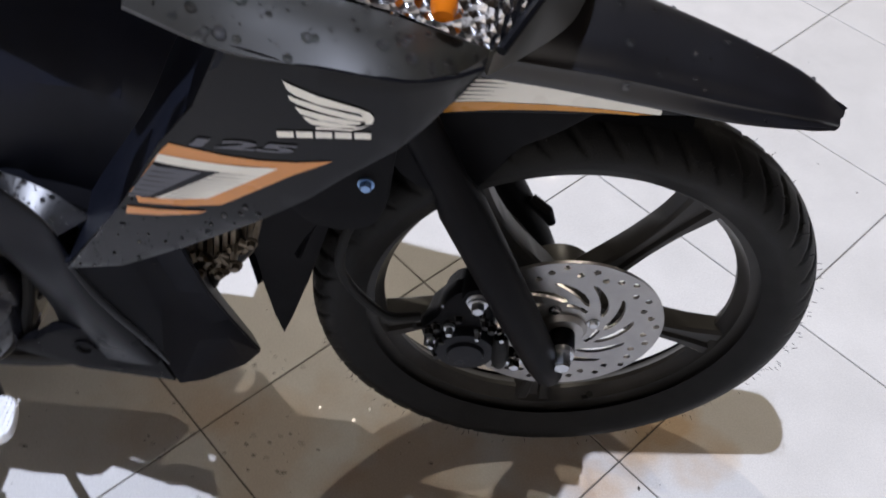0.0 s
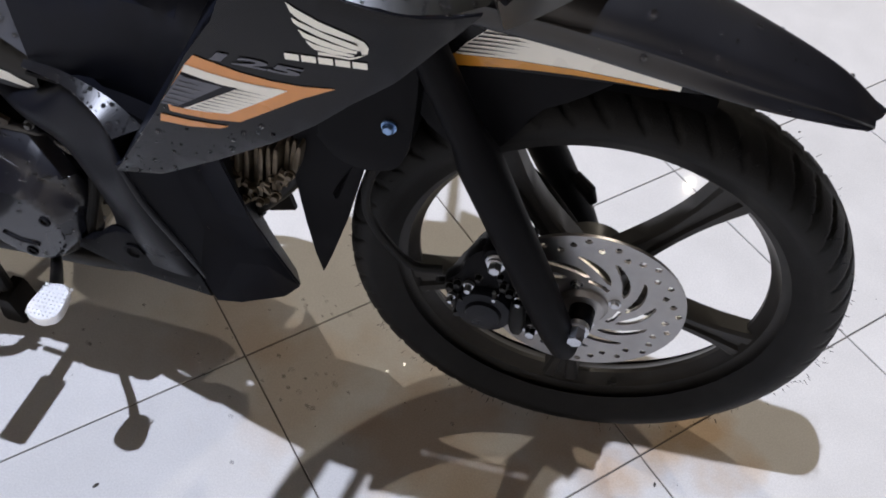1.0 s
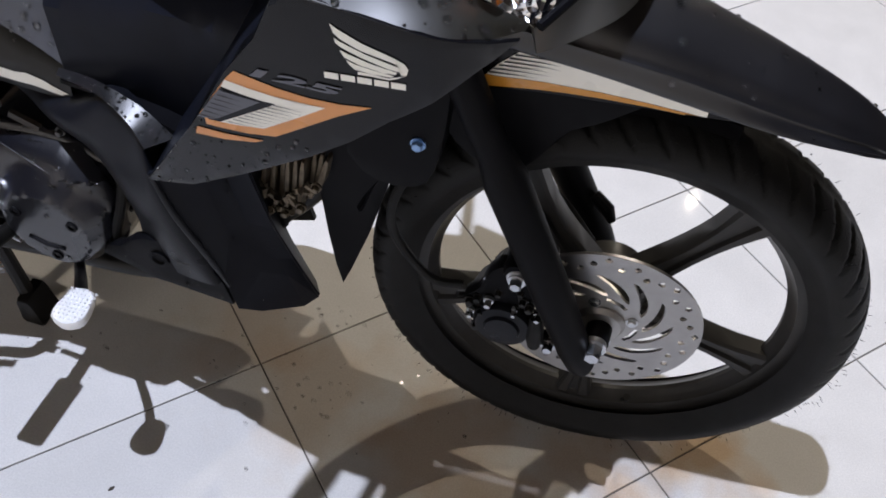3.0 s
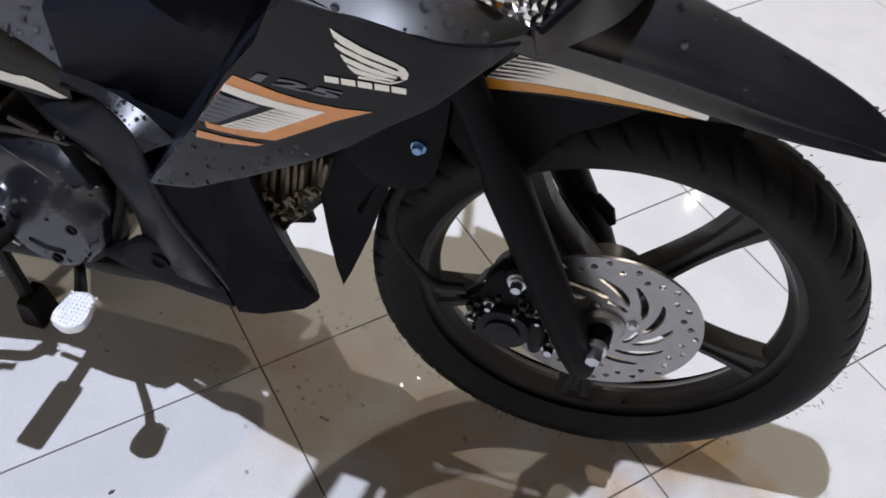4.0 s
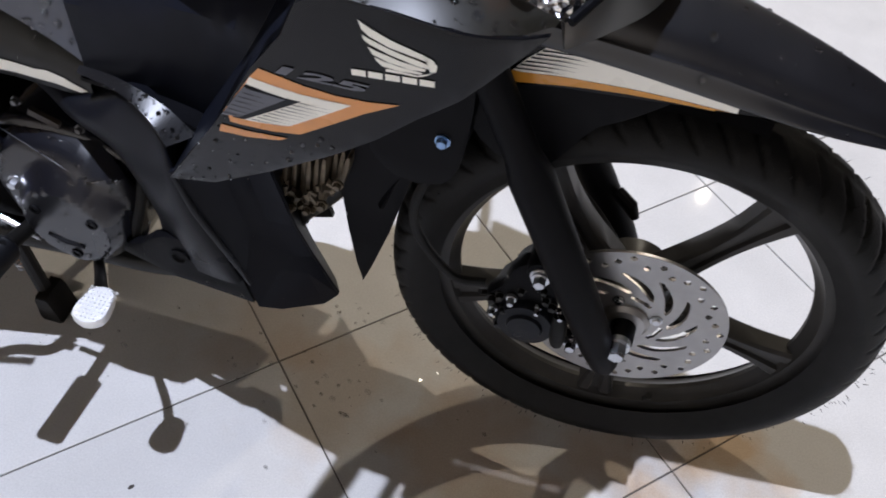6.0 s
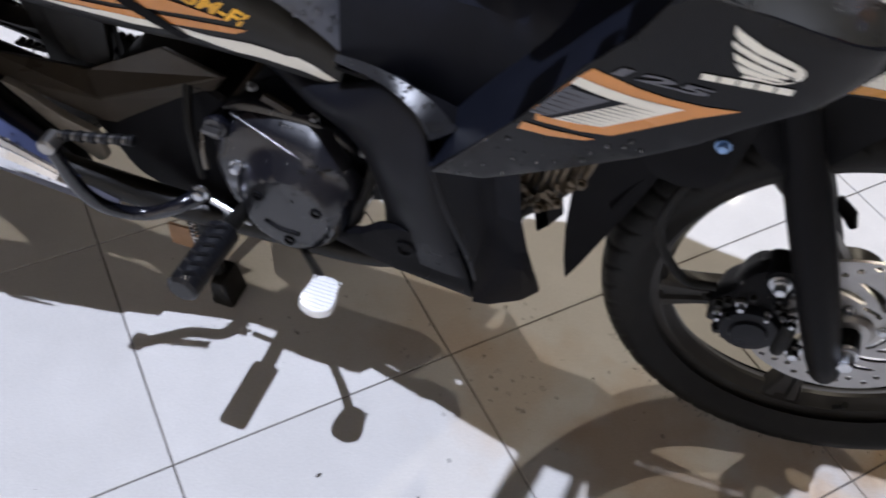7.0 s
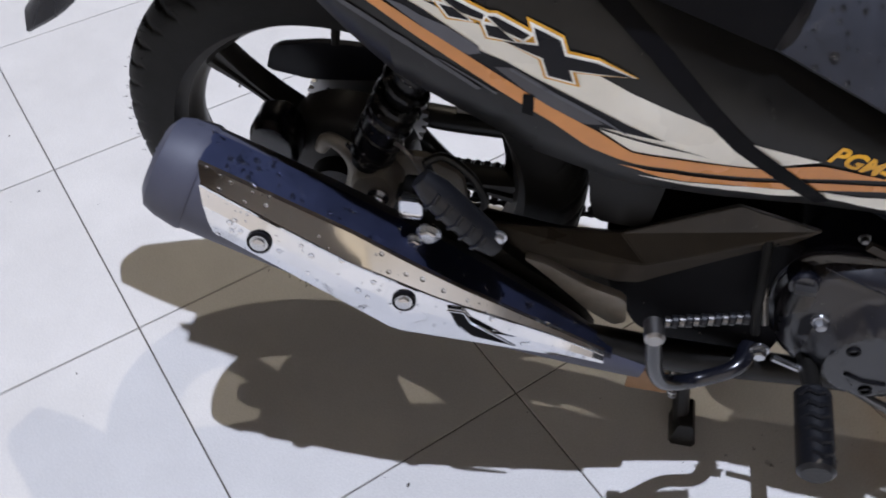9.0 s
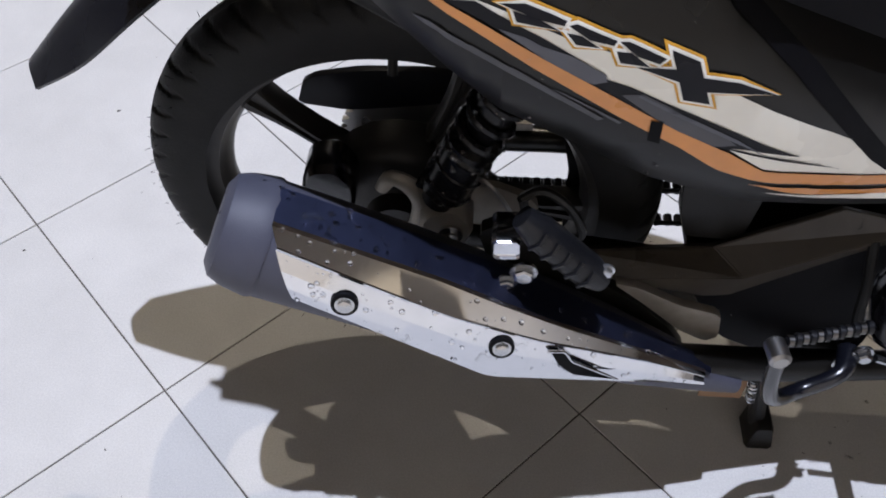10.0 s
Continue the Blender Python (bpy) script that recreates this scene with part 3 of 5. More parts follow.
SKIRT_WHITE = [(0.2758, 0.5971), (0.2858, 0.61), (0.3011, 0.6247), (0.3206, 0.6232), (0.3404, 0.6225), (0.3723, 0.6175), (0.4154, 0.6118), (0.4607, 0.6035), (0.5051, 0.5960), (0.4625, 0.5971), (0.4181, 0.6005), (0.377, 0.6006), (0.3444, 0.599), (0.3096, 0.5976), (0.2848, 0.5964)]
part("stripe_white", decal(SKIRT_WHITE, BVH["skirt"], 0.0010), WHITE, skirt, "white stripe fading into black lines")
part("stripe_orange", decal([(0.2575, 0.5811), (0.2654, 0.5901), (0.2758, 0.5971), (0.2848, 0.5964), (0.3096, 0.5976), (0.3444, 0.599), (0.377, 0.6006), (0.4181, 0.6005), (0.4625, 0.5971), (0.5051, 0.5960), (0.463, 0.5953), (0.4189, 0.5965), (0.3782, 0.5947), (0.3457, 0.5919), (0.3109, 0.5879), (0.281, 0.5851)], BVH["skirt"], 0.0014), AMBER, skirt, "amber stripe")
for k in range(6):
    z = 0.6000 + 0.0043 * k
    part("stripe_hatch", decal([(0.277 + 0.0042 * k, z - 0.0007), (0.300 + 0.006 * k, z + 0.0004), (0.322 + 0.004 * k + 0.005 * (k % 2), z + 0.0012), (0.300 + 0.006 * k, z + 0.0014), (0.278 + 0.0042 * k, z + 0.0011)], BVH["skirt"], 0.0018, 0.01), BLACKST, skirt)
guard_depth = lambda x, z: -0.012 - 0.2 * max(0, 0.30 - x)
bm = panel(rounded([(0.235, 0.60), (0.262, 0.584), (0.345, 0.592), (0.42, 0.597), (0.385, 0.566), (0.352, 0.545), (0.330, 0.500), (0.305, 0.475), (0.262, 0.500), (0.225, 0.560)], 0.2, 1), lambda x, z: guard_depth(x, z) + 0.016, 0.01, 0.02)
m2 = mirrored(bm)
part("fork_guard", bm, MATTE, fender, "matte black fork guard")
part("fork_guard", m2, MATTE, fender)
# arch over the tyre
bm = bmesh.new()
rows = []
for k in range(25):
    a = radians(78 + 86 * k / 24)
    ring = [(0.300, -0.050), (0.309, -0.040), (0.312, 0), (0.309, 0.040), (0.300, 0.050), (0.297, 0.046), (0.307, 0), (0.297, -0.046)]
    rows.append([bm.verts.new(FRONT + Vector((r * math.cos(a), y, r * math.sin(a)))) for r, y in ring])
grid_faces(bm, rows, close_v=True)
bm.faces.new(rows[0])
bm.faces.new(rows[-1][::-1])
part("fender_arch", bm, MATTE, fender)
# the two blades that hang behind the wheel
bm = panel([(0.124, 0.212), (0.136, 0.245), (0.158, 0.315), (0.180, 0.40), (0.198, 0.470), (0.165, 0.500), (0.112, 0.455), (0.104, 0.38), (0.108, 0.30), (0.116, 0.245)], lambda x, z: 0.022 - 0.10 * max(0, z - 0.3), 0.010, 0.02)
part("rear_blade", bm, MATTE, fender, "pointed satin black mudguard blade")

# side fairing
def fair(x, z):
    y = float(np.interp(z, [0.18, 0.26, 0.42, 0.565, 0.64, 0.72, 0.80], [0.0, -0.070, -0.090, -0.119, -0.126, -0.137, -0.145]))
    return y + 9.0 * max(0.0, x - 0.245) ** 2


FAIRING = [(0.150, 0.740), (0.123, 0.682), (0.092, 0.640), (0.048, 0.566), (-0.028, 0.455), (0.024, 0.468), (0.086, 0.510), (0.149, 0.557), (0.192, 0.592), (0.226, 0.626), (0.258, 0.654), (0.286, 0.682), (0.312, 0.702), (0.285, 0.712), (0.25, 0.720), (0.19, 0.728)]
bm = panel(FAIRING, fair, 0.006, 0.018, 0.002)
BVH["fair"] = tree_of(bm)
m2 = mirrored(bm)
fairing = part("side_fairing", bm, GLOSS, bike, "gloss black side fairing with orange chevron and white wing mark")
part("side_fairing", m2, GLOSS, bike, "gloss black far side fairing")
# Unseen panel added on the far side to keep the warm lamp off the floor
part("far_fairing_light_block", panel(rounded([(0.020, 0.400), (0.165, 0.415), (0.205, 0.590), (0.080, 0.540), (0.030, 0.460)], 0.12, 1), 0.245, 0.006, 0.04), GLOSS, bike, "unseen black panel added below the far fairing to block light")


def sticker(name, outline, mat, parent, target, lift, label=""):
    return part(name, decal(outline, BVH[target], lift), mat, parent, label)


CHEVRON = [(0.1001, 0.6433), (0.1158, 0.6396), (0.1362, 0.635), (0.1615, 0.6325), (0.187, 0.6336), (0.2127, 0.6379), (0.1838, 0.6199), (0.1534, 0.5976), (0.1266, 0.5783), (0.1007, 0.574), (0.0751, 0.5732), (0.0521, 0.574), (0.0600, 0.5850), (0.0909, 0.6318)]
sticker("chevron", CHEVRON, ORANGE, fairing, "fair", 0.0008, "orange chevron sticker")
for arm_line in ([(0.0909, 0.6318), (0.1093, 0.6283), (0.1327, 0.6256), (0.1513, 0.624), (0.174, 0.626), (0.1321, 0.6175), (0.1182, 0.6176), (0.1032, 0.6198), (0.0864, 0.6233)],
                 [(0.174, 0.626), (0.1496, 0.6079), (0.1181, 0.5856), (0.097, 0.5822), (0.078, 0.5808), (0.1074, 0.6004), (0.1321, 0.6175)]):
    sticker("chevron_fill", arm_line, WHITE, fairing, "fair", 0.0012, "white arrow inlay with fine grey lines")
sticker("chevron_wedge", [(0.0864, 0.6233), (0.1032, 0.6198), (0.1182, 0.6176), (0.1321, 0.6175), (0.1074, 0.6004), (0.078, 0.5808), (0.0675, 0.5808), (0.0555, 0.5800)], BLACKST, fairing, "fair", 0.0011)
sticker("chevron_wedge", [(0.0844, 0.6203), (0.1003, 0.6171), (0.1189, 0.6159), (0.1003, 0.6021), (0.0744, 0.583), (0.0580, 0.5815)], GREY, fairing, "fair", 0.0016, "grey wedge with dark lines")
sticker("chevron_line", [(0.0426, 0.5602), (0.0509, 0.5578), (0.0773, 0.5588), (0.107, 0.565), (0.1148, 0.5697), (0.0791, 0.5669), (0.0544, 0.5679), (0.0456, 0.5658)], ORANGE, fairing, "fair", 0.0009, "thin orange line")
for k in range(7):
    u = k / 6
    x0, z0 = 0.0610 + 0.0250 * u, 0.5860 + 0.0335 * u
    sticker("wedge_hatch", [(x0, z0), (x0 + 0.026 - 0.004 * (k % 2), z0 - 0.0022), (x0 + 0.001, z0 - 0.0011)], BLACKST, fairing, "fair", 0.0020)
for k in range(9):
    u = k / 8
    x0, z0 = 0.0850 + 0.0440 * u, 0.5838 + 0.0318 * u
    sticker("chevron_hatch", [(x0, z0), (x0 + 0.030 + 0.004 * (k % 2), z0 + 0.0006), (x0 + 0.0016, z0 + 0.0009)], DIMGREY, fairing, "fair", 0.0017)
# wing mark: five feathers, and the maker's lettering as plain blocks
FEATHERS = [[(0.185, 0.7138), (0.1908, 0.7098), (0.2069, 0.7019), (0.2315, 0.6942), (0.239, 0.6909), (0.2418, 0.6864), (0.2405, 0.6805), (0.2363, 0.6792), (0.238, 0.6852), (0.2356, 0.6883), (0.2272, 0.6902), (0.2065, 0.6944), (0.1922, 0.701), (0.1872, 0.7058)],
            [(0.1872, 0.7011), (0.1925, 0.6983), (0.2105, 0.6918), (0.2347, 0.6862), (0.2368, 0.6849), (0.2346, 0.682), (0.227, 0.6825), (0.2061, 0.6879), (0.1921, 0.6936), (0.1881, 0.6967)],
            [(0.1906, 0.691), (0.1968, 0.6885), (0.2143, 0.6838), (0.2333, 0.6811), (0.232, 0.6787), (0.2226, 0.6777), (0.2056, 0.6801), (0.1939, 0.6844)],
            [(0.1951, 0.6825), (0.2014, 0.6800), (0.2163, 0.6780), (0.2311, 0.6770), (0.2289, 0.6750), (0.2139, 0.6738), (0.201, 0.6749), (0.1969, 0.6787)],
            [(0.2035, 0.6733), (0.2096, 0.6737), (0.2268, 0.6735), (0.2363, 0.6780), (0.2405, 0.6806), (0.2332, 0.6749), (0.2267, 0.6718), (0.2137, 0.6714), (0.2030, 0.6704)]]
for p in FEATHERS:
    sticker("feather", p, WHITE, fairing, "fair", 0.0010)
for k in range(5):
    x0, z0 = 0.1765 + 0.0130 * k, 0.6655 + 0.0012 * k
    sticker("maker_mark", [(x0, z0), (x0 + 0.0112, z0 + 0.0010), (x0 + 0.0112, z0 - 0.0052), (x0, z0 - 0.0062)], WHITE, fairing, "fair", 0.0010, "white block in place of a letter")


def lettering(text, size, mat, parent, label, m, target, lift=0.001, shear=0.0):
    """Raised letters laid on a surface; m takes the text's plane to x, z."""
    cu = bpy.data.curves.new("text", "FONT")
    cu.body, cu.size, cu.shear, cu.resolution_u, cu.offset = text, size, shear, 3, size * 0.035
    ob = bpy.data.objects.new("text", cu)
    scene.collection.objects.link(ob)
    bpy.context.view_layer.update()
    me = bpy.data.meshes.new_from_object(ob.evaluated_get(bpy.context.evaluated_depsgraph_get()))
    bpy.data.objects.remove(ob)
    bm = bmesh.new()
    bm.from_mesh(me)
    lost = []
    for v in bm.verts:
        p = m @ Vector((v.co.x, 0, v.co.y))
        hit = BVH[target].ray_cast(Vector((p.x, -1, p.z)), Vector((0, 1, 0)))
        if hit[0] is None:
            lost.append(v)
        else:
            v.co = hit[0] - Vector((0, lift, 0))
    bmesh.ops.delete(bm, geom=lost, context="VERTS")
    return part("lettering", bm, mat, parent, label)


lettering("125", 0.0118, GREY, fairing, "dim grey 125 lettering", Matrix.Translation((0.1050, 0, 0.6432)) @ Matrix.Diagonal((4.55, 1, 1.0, 1)), "fair", 0.0011, 0.20)

# front cowl and headlamp
COWL_A = [(0.10, -0.146, 0.765), (0.150, -0.142, 0.738), (0.20, -0.137, 0.726), (0.25, -0.1355, 0.719), (0.285, -0.118, 0.711), (0.313, -0.079, 0.701)]
COWL_B = [(0.10, -0.125, 0.775), (0.150, -0.120, 0.752), (0.20, -0.114, 0.739), (0.25, -0.110, 0.728), (0.285, -0.100, 0.717), (0.314, -0.077, 0.703)]
COWL_C = [(0.10, -0.092, 0.785), (0.150, -0.088, 0.762), (0.20, -0.086, 0.745), (0.25, -0.085, 0.732), (0.285, -0.083, 0.719), (0.315, -0.075, 0.705)]
bm = loft([COWL_A, COWL_B, COWL_C], 24, 8, 0.005, (0.2, MID, 0.72))
m2 = mirrored(bm)
cowl = part("front_cowl", bm, COWL, bike, "gloss black cowl beside the headlamp, wet")
part("front_cowl", m2, COWL, bike)
LENS_A = [(0.315, -0.075, 0.704), (0.285, -0.081, 0.7195), (0.25, -0.083, 0.733), (0.20, -0.084, 0.746), (0.150, -0.086, 0.763)]
LENS_M = [(0.317, -0.072, 0.704), (0.312, -0.055, 0.738), (0.300, -0.040, 0.768), (0.28, -0.025, 0.800), (0.25, -0.01, 0.83)]
LENS_B = [(0.319, -0.070, 0.703), (0.338, -0.036, 0.713), (0.358, -0.005, 0.728), (0.372, 0.025, 0.745), (0.378, MID, 0.76)]
bm = loft([LENS_A, LENS_M, LENS_B], 40, 30, 0.003, (0.2, MID, 0.7))
m2 = mirrored(bm)
lamp_unit = part("headlamp", bm, LAMPM, bike, "faceted chrome headlamp reflector with an amber bulb", angle=70)
part("headlamp", m2, LAMPM, bike)
part("indicator_bulb", moved(lathe([(0.0, -0.011), (0.007, -0.010), (0.009, -0.004), (0.009, 0.010), (0.0, 0.010)], 20, close=False), Matrix.Translation((0.281, -0.080, 0.741)) @ pose(0, 0, 0, 25, 0, 0)), BULB, lamp_unit, "amber glass bulb")
part("lamp_gasket", tube([Vector(p) + Vector((0.003, -0.002, -0.001)) for p in LENS_B], 0.004, 8, smooth=20), MATTE, lamp_unit)
bm = loft([[(0.318, -0.072, 0.700), (0.342, -0.034, 0.708), (0.364, -0.002, 0.722), (0.382, MID, 0.752)], [(0.318, -0.020, 0.640), (0.345, -0.012, 0.655), (0.38, 0.01, 0.675), (0.40, MID, 0.690)]], 16, 8, 0.004, (0.2, MID, 0.6))
m2 = mirrored(bm)
part("cowl_nose", bm, COWL, bike, "black nose below the headlamp")
part("cowl_nose", m2, COWL, bike)

# upper cowl and handlebar
def stack(outline, rings):
    """Rings of an x, y outline at rising heights: (scale, z)."""
    bm = bmesh.new()
    p = np.array(outline, float)
    c = p.mean(0)
    rows = [[bm.verts.new((*(c + (q - c) * k), z)) for q in p] for k, z in rings]
    grid_faces(bm, rows, close_v=True)
    bm.faces.new(rows[0])
    bm.faces.new(rows[-1][::-1])
    return bm


handlebar = part("handlebar_cover", stack(rounded([(-0.02, -0.06), (0.06, -0.095), (0.20, -0.075), (0.285, -0.035), (0.305, 0.06), (0.285, 0.17), (0.20, 0.23), (0.06, 0.25), (-0.02, 0.20)], 0.22, 2), [(0.82, 0.86), (1.0, 0.885), (1.0, 0.94), (0.8, 0.985), (0.4, 1.0)]), GLOSS, bike, "gloss black handlebar cover")
for side in (-1, 1):
    part("grip", rod((0.01, 0.07 + side * 0.16, 0.945), (-0.035, 0.07 + side * 0.37, 0.935), 0.0165, 16, None, 0.003), PEGRUB, handlebar, "ribbed black rubber grip")
    part("lever", tube([(0.06, 0.07 + side * 0.18, 0.94), (0.045, 0.07 + side * 0.27, 0.935), (0.02, 0.07 + side * 0.37, 0.93)], [0.008, 0.007, 0.008], 8), ZINC, handlebar)
part("steering_column", tube([(0.10, 0.075, 0.90), (0.16, 0.072, 0.78), (0.22, 0.068, 0.66), (0.27, 0.066, 0.58)], [0.05, 0.045, 0.045, 0.04], 16), MATTE, bike)

# plate behind the fairing, toward the fork
bm = panel(rounded([(0.150, 0.500), (0.19, 0.575), (0.235, 0.635), (0.250, 0.62), (0.252, 0.57), (0.245, 0.500), (0.233, 0.472), (0.208, 0.462), (0.175, 0.468)], 0.2, 1), lambda x, z: -0.034 + 0.2 * max(0, x - 0.24), 0.085, 0.03)
m2 = mirrored(bm)
under = part("under_cowl", bm, MATTE, bike, "matte black plate behind the fork")
part("under_cowl", m2, MATTE, bike)
part("blue_bolt", hexbolt((0.226, -0.0335, 0.526), 0.0056, 0.008), BLUEB, under, "blue-zinc bolt head")

# lower leg shield
STRIP = [(-0.031, -0.092, 0.458), (-0.012, -0.095, 0.408), (0.018, -0.092, 0.340), (0.029, -0.086, 0.296)]
SHIELD = [(-0.032, -0.090, 0.456), (0.010, -0.070, 0.462), (0.026, -0.058, 0.350), (0.050, -0.046, 0.283), (0.074, -0.026, 0.262), (0.028, -0.088, 0.305),
          (0.030, -0.074, 0.240), (0.047, -0.052, 0.214), (0.080, -0.004, 0.177), (0.098, 0.003, 0.195), (0.074, -0.010, 0.275), (0.061, -0.022, 0.335), (0.046, -0.044, 0.462),
          (0.018, -0.044, 0.460), (0.036, -0.036, 0.352), (0.060, -0.028, 0.290), (0.036, 0.010, 0.462), (0.044, 0.014, 0.335), (0.058, 0.020, 0.270), (0.084, 0.026, 0.190), (0.070, 0.024, 0.168), (-0.026, -0.040, 0.456), (0.030, -0.040, 0.300), (0.034, -0.030, 0.240), (0.050, -0.010, 0.198)]
bm = facets(SHIELD, [(0, 1, 2, 5), (5, 2, 3, 6), (6, 3, 4, 7), (7, 4, 10, 9, 8), (1, 13, 14, 2), (2, 14, 15, 3), (3, 15, 4), (13, 12, 11, 14), (14, 11, 10, 15), (15, 10, 4),
                     (12, 16, 17, 11), (11, 17, 18, 10), (10, 18, 19, 9), (9, 19, 20, 8), (21, 0, 5, 22), (22, 5, 6, 23), (23, 6, 7, 24), (24, 7, 8, 20)], (0.0, 0.004, 0.0), 0.0028)
m2 = mirrored(bm)
shield = part("lower_leg_shield", bm, NAVY, bike, "dark lower leg shield with a hollow duct, ending in a pointed wing", angle=28)
part("lower_leg_shield", m2, NAVY, bike, "dark far lower leg shield", angle=28)
part("edge_strip", tube([Vector(p) + Vector((0.002, 0.001, 0)) for p in STRIP], [0.003, 0.0042, 0.0040, 0.002], 8, smooth=18, flat=0.7), SATIN, shield, "raised satin edge of the shield")
bm = panel([(-0.145, 0.262), (-0.05, 0.268), (0.030, 0.258), (0.020, 0.300), (0.008, 0.335), (-0.030, 0.345), (-0.068, 0.335), (-0.090, 0.318), (-0.112, 0.294), (-0.145, 0.277)], lambda x, z: -0.082 + 0.25 * max(0, -0.06 - x), 0.014, 0.02, 0.003)
BVH["arm"] = tree_of(bm)
m2 = mirrored(bm)
arm = part("engine_cover", bm, MATTE, bike, "satin black lower engine cover with a bolt recess")
part("engine_cover", moved(m2, Matrix.Translation((0, -0.035, 0))), MATTE, bike)
part("bolt_recess", moved(lathe([(0.006, 0.0), (0.011, 0.0), (0.012, -0.002), (0.008, -0.0025), (0.006, 0.0)], 20, close=False), Matrix.Translation((-0.053, -0.0822, 0.309))), MATTE, arm)

bm = loft([[(-0.028, -0.092, 0.456), (0.010, -0.106, 0.512), (0.049, -0.118, 0.568), (0.093, -0.125, 0.641), (0.124, -0.131, 0.683), (0.150, -0.140, 0.738)],
           [(-0.038, 0.000, 0.460), (-0.006, 0.000, 0.510), (0.030, -0.004, 0.568), (0.076, -0.012, 0.645), (0.110, -0.020, 0.690), (0.142, -0.030, 0.745)]], 20, 8, 0.004, (0.15, MID, 0.55))
m2 = mirrored(bm)
part("shield_return", bm, NAVY, bike, "dark inner edge of the fairing")
part("shield_return", m2, NAVY, bike)

# inner leg shield and spine
bm = panel([(-0.150, 0.500), (-0.071, 0.476), (0.0, 0.456), (0.03, 0.49), (0.075, 0.575), (0.118, 0.660), (0.155, 0.745), (0.16, 0.80), (0.06, 0.74), (-0.04, 0.70), (-0.12, 0.66), (-0.150, 0.58)],
           lambda x, z: -0.022 - 0.35 * max(0, x - 0.0) + (0.9 * max(0, z - 0.60 - 0.15 * x)), 0.07, 0.02)
m2 = mirrored(bm)
part("inner_shield", bm, NAVY, bike, "dark navy inner leg shield")
part("inner_shield", moved(m2, Matrix.Translation((0, -0.035, 0))), NAVY, bike)


def spine_depth(x, z):
    return 0.012 - 0.040 * max(0.0, min(1.0, (x + 0.15) / 0.1)) + 0.02 * max(0, -0.45 - x)


bm = panel([(-0.56, 0.512), (-0.42, 0.482), (-0.32, 0.470), (-0.221, 0.463), (-0.16, 0.452), (-0.125, 0.430), (-0.106, 0.393), (-0.088, 0.335), (-0.060, 0.37), (-0.028, 0.445), (0.004, 0.456), (-0.071, 0.476), (-0.149, 0.498), (-0.22, 0.515), (-0.34, 0.535), (-0.5, 0.565)],
           spine_depth, 0.075, 0.02, 0.004)
m2 = mirrored(bm)
spine = part("spine_cover", bm, SATIN, bike, "satin black spine cover over the engine")
part("spine_cover", m2, SATIN, bike)
INNER = [(-0.335, 0.014, 0.452), (-0.286, 0.010, 0.448), (-0.240, 0.002, 0.438), (-0.188, -0.022, 0.425), (-0.141, -0.030, 0.405), (-0.114, -0.042, 0.387), (-0.089, -0.054, 0.343), (-0.079, -0.064, 0.310), (-0.060, -0.072, 0.286)]
BULGE = [(-0.320, 0.006, 0.468), (-0.256, 0.002, 0.460), (-0.211, -0.010, 0.452), (-0.156, -0.046, 0.454), (-0.109, -0.062, 0.446), (-0.080, -0.073, 0.416), (-0.051, -0.084, 0.378), (-0.022, -0.091, 0.342), (0.010, -0.092, 0.300)]
OUTER = [(-0.310, 0.014, 0.476), (-0.252, 0.010, 0.468), (-0.204, 0.000, 0.458), (-0.150, -0.024, 0.468), (-0.096, -0.046, 0.500), (-0.053, -0.066, 0.490), (-0.034, -0.086, 0.450), (-0.010, -0.088, 0.394), (0.024, -0.084, 0.302)]
bm = loft([shifted(INNER, 0.030, -0.004), INNER, BULGE, OUTER, shifted(OUTER, 0.030, -0.006)], 60, 30, 0.004, (-0.10, MID, 0.38))
part("spine_skirt", bm, SATIN, spine, "satin black cover curving down behind the engine", angle=60)
part("spine_top", loft([[(-0.152, -0.033, 0.502), (-0.104, -0.047, 0.5045), (-0.073, -0.061, 0.504), (-0.048, -0.074, 0.496), (-0.033, -0.083, 0.482)], [(-0.152, -0.026, 0.506), (-0.114, -0.034, 0.511), (-0.079, -0.044, 0.511), (-0.043, -0.053, 0.503), (-0.012, -0.060, 0.483)]], 24, 6, 0.004, (-0.07, MID, 0.4)), SHEEN, spine, "wet glossy top edge of the spine")
# Hidden sheet added under the spine top to stop the main lamp leaking through
part("spine_light_block", loft([[(-0.152, -0.030, 0.494), (-0.114, -0.034, 0.494), (-0.078, -0.040, 0.493), (-0.038, -0.046, 0.486), (0.000, -0.050, 0.472)], [(-0.152, 0.010, 0.484), (-0.110, 0.010, 0.482), (-0.070, 0.006, 0.480), (-0.030, 0.004, 0.472), (0.004, 0.000, 0.458)]], 12, 4, 0.004, (-0.07, MID, 0.4)), MATTE, spine)

# rear body cover
def body(x, z):
    y = float(np.interp(x, [-1.05, -0.9, -0.74, -0.58, -0.49, -0.40, -0.32, -0.23, -0.15], [-0.01, -0.05, -0.078, -0.083, -0.082, -0.064, -0.043, -0.027, -0.024]))
    top = float(np.interp(x, [-1.0, -0.55, -0.27, -0.15], [0.82, 0.715, 0.57, 0.51]))
    low_edge = float(np.interp(x, [-0.8, -0.7, -0.574, -0.504, -0.34, -0.22, -0.15], [0.683, 0.592, 0.528, 0.507, 0.472, 0.452, 0.448]))
    u = (z - low_edge) / max(0.02, top - low_edge)
    return y + 0.035 * max(0, u - 0.55) ** 2 / 0.2 + 0.010 * max(0, 0.3 - u) + 0.07 * max(0, 0.16 - u)


